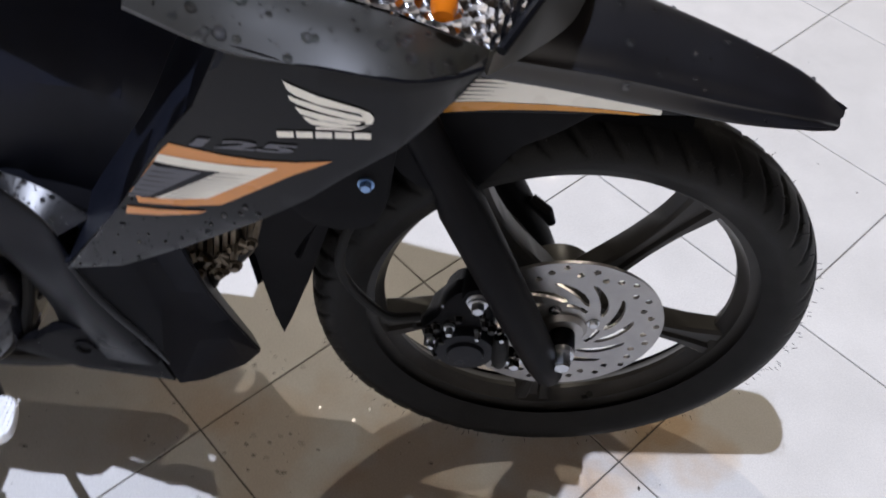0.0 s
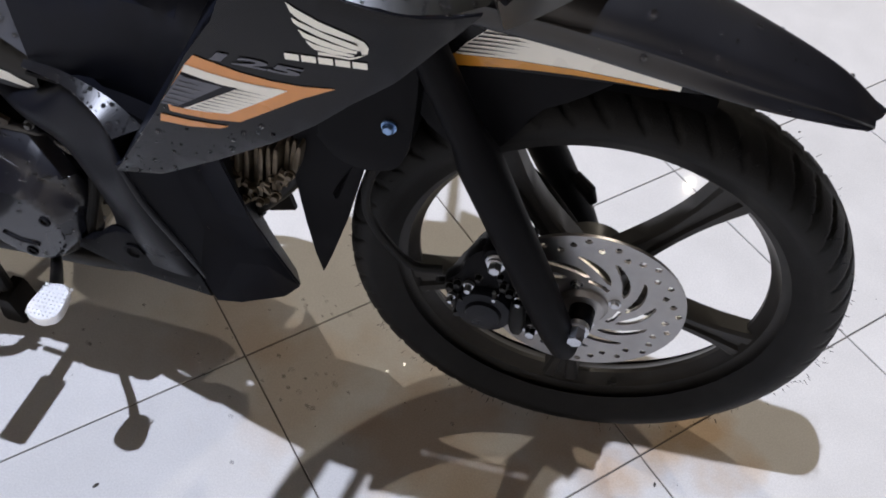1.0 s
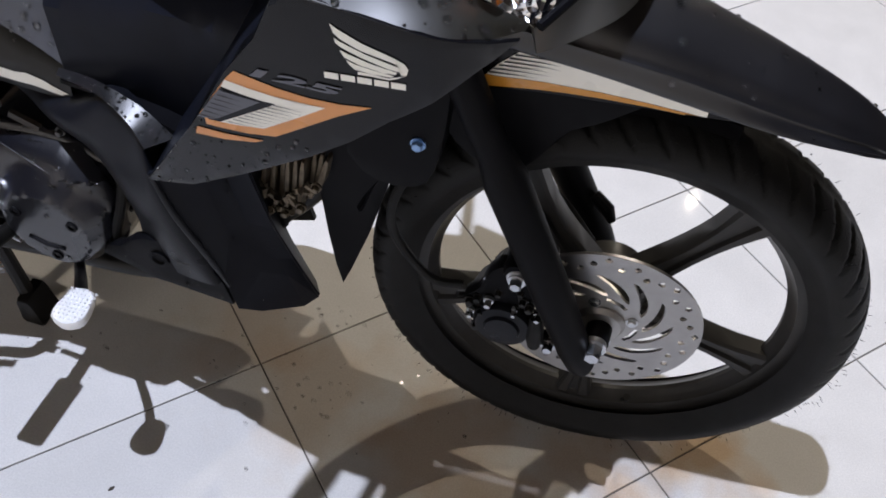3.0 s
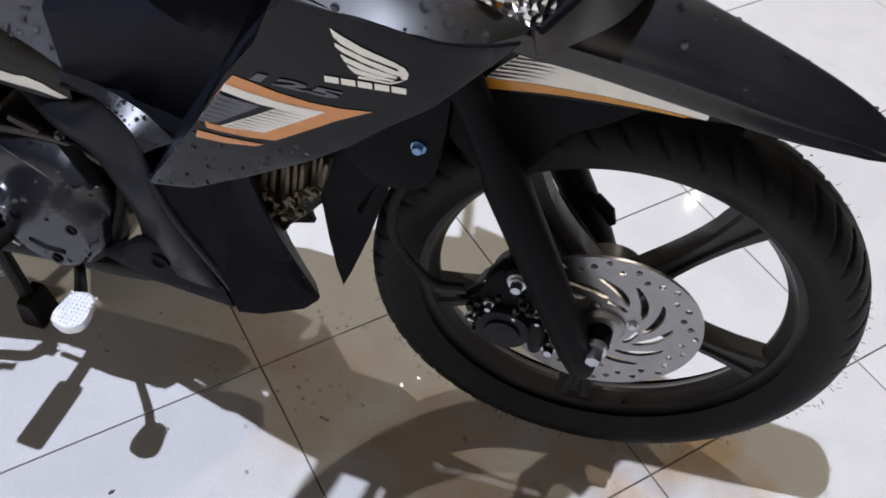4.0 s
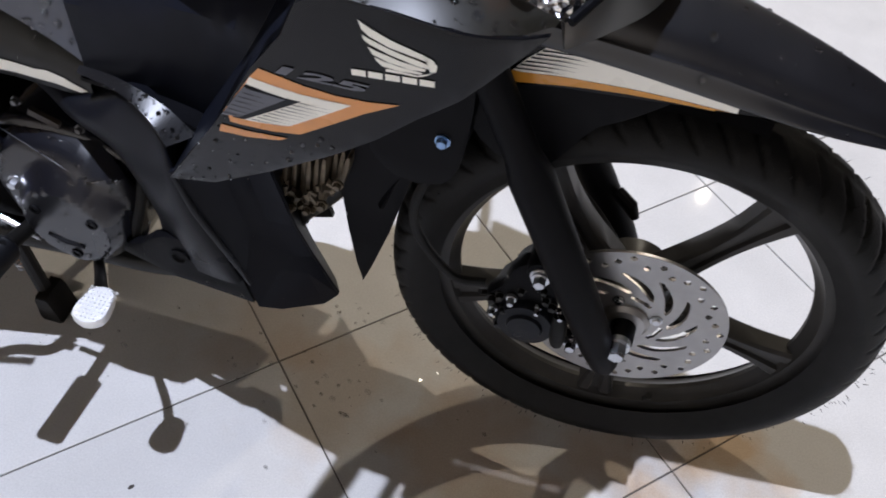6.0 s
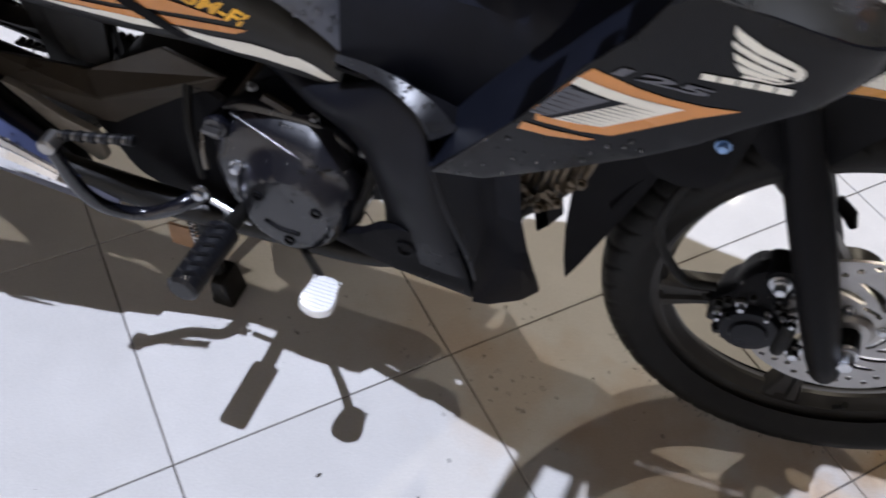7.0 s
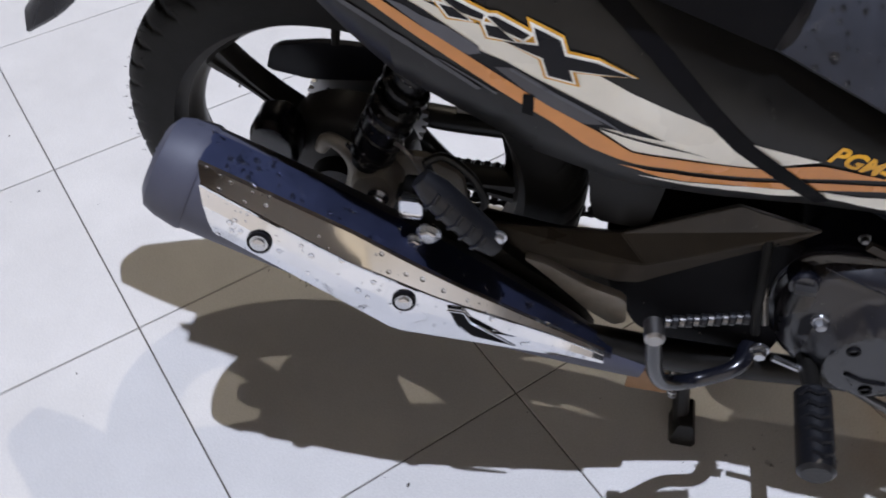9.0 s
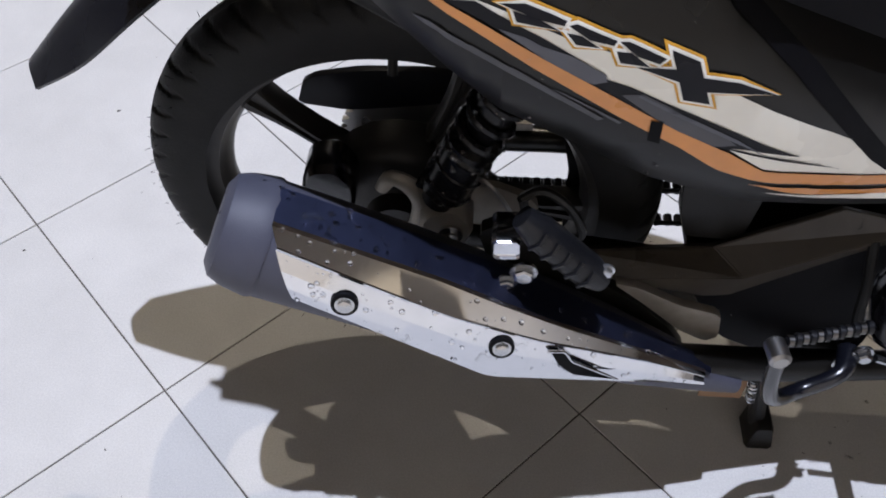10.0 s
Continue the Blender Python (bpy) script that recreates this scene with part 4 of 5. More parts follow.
BODY = [(-1.02, 0.790), (-0.92, 0.745), (-0.798, 0.680), (-0.70, 0.592), (-0.574, 0.528), (-0.504, 0.506), (-0.42, 0.489), (-0.339, 0.477), (-0.22, 0.461), (-0.15, 0.459), (-0.146, 0.495), (-0.19, 0.528), (-0.271, 0.572), (-0.40, 0.640), (-0.55, 0.715), (-0.70, 0.765), (-0.95, 0.825)]
bm = panel(BODY, body, 0.005, 0.02, 0.002)
BVH["body"] = tree_of(bm)
m2 = mirrored(bm)
cover = part("body_cover", bm, BODYM, bike, "gloss black side cover with orange and white sweeping stripes")
part("body_cover", m2, BODYM, bike, "gloss black far side cover")

sticker("white_band", [(-0.80, 0.740), (-0.74, 0.707), (-0.651, 0.669), (-0.586, 0.651), (-0.534, 0.631), (-0.445, 0.588), (-0.40, 0.565), (-0.329, 0.5385), (-0.383, 0.535), (-0.444, 0.546), (-0.492, 0.555), (-0.523, 0.575), (-0.566, 0.596), (-0.613, 0.623), (-0.673, 0.657), (-0.745, 0.703)], WHITE, cover, "body", 0.0008, "white sweeping sticker")
sticker("dark_blade", [(-0.80, 0.728), (-0.7445, 0.6990), (-0.7218, 0.6984), (-0.7063, 0.6884), (-0.6744, 0.6717), (-0.6411, 0.6518), (-0.625, 0.6388), (-0.6065, 0.633), (-0.571, 0.6163), (-0.5294, 0.597), (-0.4957, 0.5812), (-0.4669, 0.5674), (-0.5071, 0.5764), (-0.5398, 0.579), (-0.5756, 0.5983), (-0.6126, 0.6208), (-0.6563, 0.6467), (-0.6978, 0.673), (-0.7254, 0.6887)], BLACKST, cover, "body", 0.0014, "dark blade sticker")
sticker("grey_blade", [(-0.7058, 0.678), (-0.6861, 0.6719), (-0.6739, 0.6651), (-0.6516, 0.6579), (-0.6273, 0.6438), (-0.6252, 0.6373), (-0.6348, 0.6344), (-0.6512, 0.6400), (-0.6686, 0.6520), (-0.6896, 0.6668)], GREY, cover, "body", 0.0019, "grey blade sticker")
sticker("grey_blade", [(-0.6134, 0.6261), (-0.5976, 0.6279), (-0.575, 0.6161), (-0.5463, 0.5979), (-0.527, 0.5873), (-0.5200, 0.5815), (-0.5398, 0.579), (-0.5756, 0.5983)], DIMGREY, cover, "body", 0.0019, "dim grey blade sticker")
for k in range(3):
    x0, z0 = -0.600 + 0.022 * k, 0.6275 - 0.0110 * k
    sticker("blade_line", [(x0, z0), (x0 + 0.036, z0 - 0.0185), (x0 + 0.062, z0 - 0.0350), (x0 + 0.034, z0 - 0.0205), (x0 - 0.001, z0 - 0.0022)], GREY, cover, "body", 0.0022)
for k in range(4):
    sticker("blade_hatch", [(-0.530 + 0.012 * k, 0.5795 - 0.003 * k), (-0.455 + 0.010 * k, 0.560 - 0.004 * k), (-0.530 + 0.012 * k, 0.5775 - 0.003 * k)], BLACKST, cover, "body", 0.0016)
sticker("orange_band", [(-0.80, 0.735), (-0.737, 0.694), (-0.673, 0.655), (-0.613, 0.621), (-0.566, 0.594), (-0.523, 0.573), (-0.492, 0.554), (-0.444, 0.545), (-0.383, 0.535), (-0.329, 0.535), (-0.264, 0.518), (-0.322, 0.519), (-0.379, 0.524), (-0.440, 0.532), (-0.488, 0.541), (-0.527, 0.553), (-0.563, 0.578), (-0.615, 0.607), (-0.68, 0.647), (-0.743, 0.690), (-0.80, 0.728)], ORANGE, cover, "body", 0.0021, "orange sweeping sticker")
sticker("orange_line", [(-0.501, 0.538), (-0.462, 0.529), (-0.377, 0.517), (-0.322, 0.513), (-0.245, 0.509), (-0.258, 0.503), (-0.322, 0.504), (-0.374, 0.509), (-0.459, 0.521)], ORANGE, cover, "body", 0.0014)
sticker("white_line", [(-0.483, 0.523), (-0.432, 0.5145), (-0.372, 0.5085), (-0.3262, 0.5032), (-0.287, 0.4952), (-0.2474, 0.4934), (-0.2066, 0.4872), (-0.195, 0.4883), (-0.1769, 0.4826), (-0.1522, 0.4705), (-0.1488, 0.4662), (-0.1636, 0.4671), (-0.1936, 0.4717), (-0.2236, 0.4741), (-0.2584, 0.4792), (-0.3154, 0.4918), (-0.369, 0.5), (-0.432, 0.508)], WHITE, cover, "body", 0.0012, "thin white sticker line")
for k in range(3):
    x0, z0 = -0.765 + 0.030 * k, 0.6830 - 0.0175 * k
    sticker("grey_streak", [(x0, z0), (x0 + 0.012, z0 - 0.0035), (x0 + 0.082, z0 - 0.0465), (x0 + 0.078, z0 - 0.0485), (x0 + 0.010, z0 - 0.0080)], DIMGREY, cover, "body", 0.0012)
sticker("grey_streak", [(-0.6645, 0.6279), (-0.6538, 0.6235), (-0.6093, 0.5995), (-0.6110, 0.5975)], DIMGREY, cover, "body", 0.0012)
# long panel groove across the stripes
sticker("panel_groove", [(-0.560, 0.712), (-0.545, 0.690), (-0.493, 0.645), (-0.408, 0.558), (-0.330, 0.495), (-0.318, 0.484), (-0.306, 0.488), (-0.314, 0.498), (-0.392, 0.562), (-0.478, 0.650), (-0.530, 0.695), (-0.540, 0.712)], MATTE, cover, "body", 0.0030, "dark panel groove")
sticker("stripe_tab", [(-0.5884, 0.6042), (-0.5792, 0.6038), (-0.5783, 0.5816), (-0.5881, 0.5843)], MATTE, cover, "body", 0.0030)

# product mark as plain shapes: black strokes with white and gold edges
def swell(outline, d):
    """A convex outline moved outwards by d, with its corners kept."""
    p = [np.array(q) for q in outline]
    c = np.mean(p, 0)
    out = []
    for i, q in enumerate(p):
        a, b = q - p[i - 1], p[(i + 1) % len(p)] - q
        na, nb = np.array((a[1], -a[0])) / np.linalg.norm(a), np.array((b[1], -b[0])) / np.linalg.norm(b)
        if na @ (q - c) < 0:
            na, nb = -na, -nb
        m = na + nb
        out.append(tuple(q + m * d / max(0.30, (m @ m) / 2)))
    return out


STROKES = [[(-0.5850, 0.6665), (-0.5640, 0.6580), (-0.5500, 0.6226), (-0.5698, 0.6260)], [(-0.5700, 0.6470), (-0.5330, 0.6414), (-0.5035, 0.6308), (-0.5690, 0.6345)], [(-0.6080, 0.6530), (-0.5760, 0.6520), (-0.5760, 0.6420)]]
STROKES += [[(-0.6215, 0.6720), (-0.6150, 0.6722), (-0.5875, 0.6602), (-0.5920, 0.6560), (-0.6080, 0.6615)], [(-0.6230, 0.6650), (-0.6120, 0.6640), (-0.5985, 0.6535), (-0.6190, 0.6560)],
            [(-0.6575, 0.6830), (-0.6520, 0.6842), (-0.6235, 0.6728), (-0.6250, 0.6690), (-0.6420, 0.6728)], [(-0.6585, 0.6780), (-0.6480, 0.6760), (-0.6345, 0.6670), (-0.6510, 0.6690)],
            [(-0.7060, 0.6982), (-0.6880, 0.6980), (-0.6590, 0.6865), (-0.6605, 0.6828), (-0.6760, 0.6860)], [(-0.6960, 0.6930), (-0.6820, 0.6890), (-0.6630, 0.6795), (-0.6930, 0.6850)]]
for edge, mat, lift, words in ((0.0040, YELLOW, 0.0024, "gold outline of the mark"), (0.0022, WHITE, 0.0030, "white outline of the mark"), (0.0, BLACKST, 0.0036, "black stroke of the mark")):
    for k, p in enumerate(STROKES):
        sticker("mark_stroke" if edge == 0 else "mark_edge", swell(p, edge) if edge else p, mat, cover, "body", lift + 0.00005 * k, words)
lettering("PGM-FI", 0.020, YELLOW, cover, "yellow lettering on the side cover", Matrix.Translation((-0.326, 0, 0.541)) @ pose(0, 0, 0, 0, 21, 0) @ Matrix.Diagonal((1.30, 1, 1.0, 1)), "body", 0.0012, 0.25)

# glossy tank cover ahead of the seat, and the seat
bm = loft([[(-0.40, -0.040, 0.645), (-0.271, -0.026, 0.575), (-0.19, -0.020, 0.530), (-0.148, -0.020, 0.503)], [(-0.40, -0.005, 0.680), (-0.27, 0.020, 0.626), (-0.19, 0.026, 0.586), (-0.150, 0.024, 0.540)],
           [(-0.40, 0.090, 0.72), (-0.27, 0.088, 0.662), (-0.19, 0.085, 0.614), (-0.150, 0.084, 0.568)]], 20, 14, 0.005, (-0.25, MID, 0.5))
m2 = mirrored(bm)
part("tank_cover", bm, TANK, bike, "gloss black front body cover beaded with water")
part("tank_cover", m2, TANK, bike)
part("seat", loft([[(-1.0, -0.03, 0.82), (-0.7, -0.07, 0.765), (-0.55, -0.075, 0.715), (-0.40, -0.045, 0.645)], [(-1.0, 0.0, 0.87), (-0.7, -0.05, 0.83), (-0.55, -0.055, 0.78), (-0.38, -0.02, 0.70)], [(-1.0, MID, 0.88), (-0.7, MID, 0.85), (-0.55, MID, 0.80), (-0.36, MID, 0.72)],
                   [(-1.0, 0.12, 0.87), (-0.7, 0.17, 0.83), (-0.55, 0.175, 0.78), (-0.38, 0.14, 0.70)], [(-1.0, 0.15, 0.82), (-0.7, 0.19, 0.765), (-0.55, 0.195, 0.715), (-0.40, 0.165, 0.645)]], 24, 20, 0.02, (-0.7, MID, 0.6)), MATTE, bike, "black textured seat")

# engine
ENG = rounded([(-0.318, 0.345), (-0.300, 0.390), (-0.265, 0.406), (-0.180, 0.404), (-0.135, 0.380), (-0.122, 0.335), (-0.136, 0.270), (-0.165, 0.228), (-0.210, 0.216), (-0.265, 0.232), (-0.310, 0.275)], 0.22, 2)
engine = part("engine_case", boss(ENG, [(0.98, MID + 0.07), (1.0, MID + 0.06), (1.0, -0.010), (0.985, -0.018), (0.94, -0.024), (0.3, -0.026)]), ENGINE, bike, "black enamelled engine case beaded with water", angle=60)
CASE = rounded([(-0.296, 0.378), (-0.272, 0.396), (-0.225, 0.402), (-0.172, 0.398), (-0.136, 0.370), (-0.116, 0.325), (-0.120, 0.280), (-0.142, 0.242), (-0.172, 0.224), (-0.212, 0.218), (-0.248, 0.230), (-0.290, 0.262), (-0.306, 0.320)], 0.16, 1)


def case_depth(x, z):
    """Cover face: a ledge above a slanting ridge, a flat round lid below it, rounded off to the rim."""
    a, b = np.array((-0.276, 0.392)), np.array((-0.186, 0.372))
    d = (b - a) / np.linalg.norm(b - a)
    q = np.array((x, z)) - a
    s, u = q @ d / 0.086, q[1] * d[0] - q[0] * d[1]
    ridge = -0.034 - 0.020 * max(0.0, min(1.25, s))
    y = ridge + 0.72 * u if u > 0 else max(-0.055, ridge + 0.35 * u)
    r = math.hypot(x + 0.197, z - 0.300)
    lid = -0.0785
    y = lid if r < 0.054 else min(y, lid + (r - 0.054) * 1.25) if r < 0.080 else y
    p = [np.array(c) for c in CASE]
    e = min(np.linalg.norm(np.array((x, z)) - (m + (n - m) * max(0, min(1, (np.array((x, z)) - m) @ (n - m) / ((n - m) @ (n - m)))))) for m, n in zip(p, p[1:] + p[:1]))
    k = max(0.0, 1 - e / 0.020)
    return y + 0.020 * k * k


bm = panel(CASE, case_depth, 0.030, 0.0045, 0)
BVH["case"] = tree_of(bm)
cover_face = part("clutch_cover", bm, ENGINE, engine, "black ridged clutch cover with a flat round lid", angle=24)
# Thin enamel bead added along the ridge to shape its highlight line
part("ridge", tube([(-0.277, -0.0345, 0.3925), (-0.240, -0.0428, 0.3842), (-0.208, -0.0500, 0.3771), (-0.188, -0.0543, 0.3726)], [0.0006, 0.0012, 0.0012, 0.0006], 8, smooth=12), ENGINE, engine, "thin bead on the cover ridge, added to catch a highlight")
for x, y, z, r in ((-0.265, -0.054, 0.334, 0.0068), (-0.313, -0.066, 0.284, 0.0078), (-0.325, -0.068, 0.264, 0.0055)):
    part("engine_bolt", hexbolt((x, y, z), r, 0.012), ZINC, engine, "zinc-plated hexagon bolt")
for x, z in ((-0.160, 0.320), (-0.196, 0.258), (-0.230, 0.322)):
    part("lid_screw", moved(lathe([(0.0, 0.001), (0.0035, 0.0012), (0.004, -0.001), (0.0068, -0.0012), (0.0072, 0.002), (0.0, 0.002)], 16, close=False), Matrix.Translation((x, -0.0795, z))), MATTE, engine, "recessed black lid screw")
part("cover_slot", tube([(-0.225, -0.0785, 0.283), (-0.205, -0.0785, 0.274), (-0.182, -0.0785, 0.274)], 0.0028, 8), MATTE, engine)
part("link_rod", rod((-0.298, -0.070, 0.278), (-0.245, -0.074, 0.262), 0.0042, 10), ZINC, engine, "bright threaded link rod")
part("bracket_strip", moved(box((-0.018, -0.003, -0.0045), (0.018, 0.003, 0.0045)), pose(-0.226, -0.020, 0.410, 0, 22, 0)), PLATE, engine, "bare metal bracket strip")
part("drain_hose", tube([(-0.322, -0.03, 0.345), (-0.318, -0.04, 0.325), (-0.312, -0.048, 0.305)], 0.0042, 10, smooth=10), DARKSTEEL, engine, "bare metal pipe end")
part("hose", tube([(-0.335, -0.02, 0.405), (-0.330, -0.040, 0.36), (-0.325, -0.045, 0.32), (-0.318, -0.05, 0.29)], 0.0055, 10, smooth=16), RUBBER, engine, "black rubber hose")
part("hose", tube([(-0.105, -0.03, 0.40), (-0.110, -0.045, 0.35), (-0.125, -0.05, 0.30), (-0.135, -0.05, 0.27)], 0.006, 10, smooth=16), RUBBER, engine, "black rubber hose")
for p in ((-0.252, 0.430), (-0.181, 0.410), (-0.124, 0.378), (-0.118, 0.312)):
    part("head_bolt", hexbolt((p[0], -0.022, p[1]), 0.0042, 0.007), DARKSTEEL, engine)
filler = part("oil_filler_cap", rod((-0.292, -0.02, 0.368), (-0.293, -0.050, 0.376), 0.015, 12, None, 0.003), ENGINE, engine, "black oil filler cap with a winged grip")
part("grip", box((-0.303, -0.058, 0.3735), (-0.283, -0.048, 0.3785)), DARKSTEEL, filler)
part("crankcase", boss(rounded([(-0.440, 0.222), (-0.462, 0.262), (-0.485, 0.298), (-0.490, 0.335), (-0.40, 0.380), (-0.323, 0.405), (-0.275, 0.38), (-0.275, 0.20), (-0.31, 0.192), (-0.394, 0.200)], 0.16, 2), [(0.95, MID + 0.06), (1, MID + 0.05), (1, -0.010), (0.96, -0.016), (0.3, -0.020)]), MATTE, bike, "black rear crankcase half")
# cylinder leaning forward, with fins
cyl = part("cylinder", boss(rounded([(-0.16, 0.25), (-0.16, 0.36), (0.06, 0.405), (0.075, 0.33)], 0.15, 1), [(1, MID + 0.045), (1, MID - 0.045)]), FRAME, bike, "engine cylinder with heat-stained fins")
frng = random.Random(4)


def fin_foot(x):
    """Height of the fins' lower outline, lowest near the shield."""
    return float(np.interp(x, [0.030, 0.044, 0.066, 0.097, 0.126], [0.374, 0.364, 0.343, 0.374, 0.425]))


for k in range(10):
    x = 0.034 + 0.0088 * k
    lo = fin_foot(x) + frng.uniform(-0.004, 0.008)
    bm = panel(rounded([(x - 0.003, lo), (x + 0.003, lo - 0.003), (x + 0.012, 0.418 + 0.003 * k), (x + 0.007, 0.420 + 0.003 * k)], 0.2, 1), -0.004 + frng.uniform(-0.006, 0.010), 0.11, 0.2, 0.001)
    part("fin", bm, BRONZE, cyl)
for k in range(26):
    c = Vector((frng.uniform(0.03, 0.105), frng.uniform(-0.016, -0.004), 0))
    c.z = fin_foot(c.x) + frng.uniform(0.002, 0.035)
    part("casting_lump", tube([c, c + Vector((frng.uniform(-0.006, 0.010), frng.uniform(-0.004, 0.004), frng.uniform(-0.012, 0.004)))], [frng.uniform(0.003, 0.0065), frng.uniform(0.002, 0.005)], 7), BRONZE, cyl)
for k in range(4):
    part("fin_bolt", hexbolt((0.056 + 0.019 * k, -0.014, fin_foot(0.056 + 0.019 * k) + 0.006 + frng.uniform(-0.002, 0.006)), 0.0045, 0.008), BRONZE, cyl)
part("exhaust_stub", tube([(0.085, 0.03, 0.40), (0.098, 0.03, 0.372), (0.085, 0.03, 0.345), (0.05, 0.02, 0.31)], [0.010, 0.012, 0.011, 0.011], 14, smooth=14), FRAME, cyl, "dull exhaust stub")
part("exhaust_pipe", tube([(0.05, 0.02, 0.31), (0.0, 0.0, 0.262), (-0.10, -0.02, 0.205), (-0.25, -0.03, 0.205), (-0.38, -0.05, 0.225), (-0.50, -0.078, 0.268)], [0.0135, 0.0135, 0.015, 0.017, 0.019, 0.018], 14, smooth=40), FRAME, bike, "dull black exhaust pipe under the engine")

# far side of the engine, unseen, added to close the floor shadow: generator cover, gear lever, peg
far_cover = part("generator_cover", moved(lathe([(0.0, 0.182), (0.060, 0.180), (0.082, 0.172), (0.090, 0.160), (0.092, 0.120), (0.0, 0.120)], 40, close=False), Matrix.Translation((-0.205, 0, 0.305))), ENGINE, bike, "black far engine cover")
part("rider_peg", rod((-0.258, 0.262, 0.268), (-0.262, 0.362, 0.272), 0.0185, 20, None, 0.004), PEGRUB, bike, "black far rider peg")

# Unseen plate, shaped to keep warm light out of the shadow under the engine
part("far_side_light_block", panel(rounded([(-0.330, 0.130), (-0.300, 0.240), (-0.175, 0.300), (-0.175, 0.450), (-0.040, 0.450), (0.000, 0.240), (0.030, 0.130)], 0.12, 1), 0.166, 0.008, 0.05), MATTE, bike, "unseen black plate added on the far side to block light")

# frame and under tray behind the engine


bm = facets([(-0.477, -0.008, 0.371), (-0.369, -0.008, 0.435), (-0.289, -0.020, 0.427), (-0.448, -0.036, 0.357), (-0.615, -0.014, 0.362), (-0.585, -0.036, 0.345),
                                  (-0.578, -0.020, 0.331), (-0.446, -0.012, 0.288), (-0.320, -0.010, 0.380)],
                                 [(0, 1, 2, 3), (4, 0, 3, 5), (5, 3, 7, 6), (3, 2, 8, 7)], (0, 0.010, -0.006))
m2 = mirrored(bm)
tray = part("under_tray", bm, PLATE, bike, "dusty brown-black frame side plate with sharp ridges", smooth=False)
part("under_tray", m2, PLATE, bike, "far frame side plate", smooth=False)
# Added plate that stops warm light streaking through below the chain
part("pivot_light_block", panel(rounded([(-0.53, 0.12), (-0.53, 0.185), (-0.36, 0.195), (-0.33, 0.12)], 0.12, 1), 0.10, 0.006, 0.05), FRAME, bike, "black plate added under the swingarm pivot to block light")
# Hidden block added inside the covers so no light falls through to the floor
part("body_light_block", stack(rounded([(-0.66, 0.0), (-0.60, -0.035), (-0.42, -0.040), (-0.31, -0.008), (-0.28, 0.05), (-0.28, 0.15), (-0.66, 0.20)], 0.12, 1), [(0.9, 0.525), (1, 0.535), (1, 0.560), (0.9, 0.568)]), MATTE, bike, "unseen black block added inside the body covers against light leaks")
part("swingarm", tube([(-0.36, 0.02, 0.29), (-0.50, 0.015, 0.312), (-0.64, 0.02, 0.328), (-0.80, 0.028, 0.345)], [0.020, 0.021, 0.019, 0.016], 14, smooth=20, flat=0.7), FRAME, bike, "dull black swingarm")
part("swingarm", tube([(-0.64, 0.19, 0.21), (-0.70, 0.195, 0.235), (-0.76, 0.195, 0.30), (-0.80, 0.190, 0.342)], [0.010, 0.014, 0.016, 0.016], 14, smooth=20, flat=0.7), FRAME, bike)
part("rear_frame_tube", tube([(-0.34, 0.01, 0.46), (-0.52, 0.0, 0.52), (-0.70, -0.01, 0.60), (-0.85, 0.0, 0.68)], 0.016, 12, smooth=20), FRAME, bike)
part("inner_mudguard", panel(rounded([(-0.614, 0.250), (-0.520, 0.240), (-0.516, 0.30), (-0.518, 0.37), (-0.500, 0.52), (-0.60, 0.56), (-0.636, 0.45), (-0.614, 0.345)], 0.12, 1), 0.100, 0.010, 0.05), MATTE, bike, "black inner mudguard ahead of the rear wheel")

# rear brake drum, shock, chain and its guard
drum = part("brake_drum", moved(lathe([(0.01, -0.090), (0.030, -0.090), (0.034, -0.070), (0.055, -0.066), (0.074, -0.058), (0.081, -0.050), (0.083, -0.040), (0.083, -0.010), (0.01, -0.010)], 48), Matrix.Translation(REAR)), RIM, bike, "black rear drum brake plate")
part("brake_arm", tube([(-0.812, 0.018, 0.405), (-0.800, 0.016, 0.424), (-0.780, 0.014, 0.414), (-0.770, 0.012, 0.388), (-0.778, 0.010, 0.340)], [0.007, 0.010, 0.011, 0.011, 0.013], 12, smooth=16, flat=0.7), ALLOY, drum, "cast aluminium brake arm")
part("axle_block", boss(rounded([(-0.895, 0.385), (-0.885, 0.440), (-0.853, 0.446), (-0.835, 0.42), (-0.840, 0.375), (-0.87, 0.362)], 0.2, 2), [(0.9, 0.05), (1, 0.045), (1, 0.012), (0.85, 0.004)]), ENGINE, drum, "black rounded axle adjuster")
part("shock_mount", boss(rounded([(-0.775, 0.36), (-0.77, 0.40), (-0.735, 0.415), (-0.715, 0.385), (-0.73, 0.345)], 0.2, 1), [(1, 0.02), (1, -0.006), (0.85, -0.012)]), ALLOY, drum, "cast aluminium shock mount")
part("axle_nut", hexbolt((-0.740, -0.014, 0.380), 0.009, 0.012), ZINC, drum)
s0, s1 = Vector((-0.754, -0.005, 0.419)), Vector((-0.682, -0.005, 0.587))
shock = part("shock_absorber", rod(s0, s1, 0.016, 16), MATTE, bike, "black rear shock absorber")
bm = bmesh.new()
ax = (s1 - s0).normalized()
sx = ax.cross(Vector((0, 1, 0))).normalized()
pts = []
for k in range(7 * 14 + 1):
    a = 2 * math.pi * k / 14
    pts.append(s0.lerp(s1, 0.06 + 0.90 * k / 98) + 0.0215 * (math.cos(a) * sx + math.sin(a) * Vector((0, 1, 0))))
part("coil_spring", tube(pts, 0.0056, 8), SPRINGM, shock, "glossy black coil spring, wet")
part("lower_sleeve", rod(s0.lerp(s1, 0.06), s0.lerp(s1, 0.52), 0.0252, 24, None, 0.009), SPRINGM, shock)
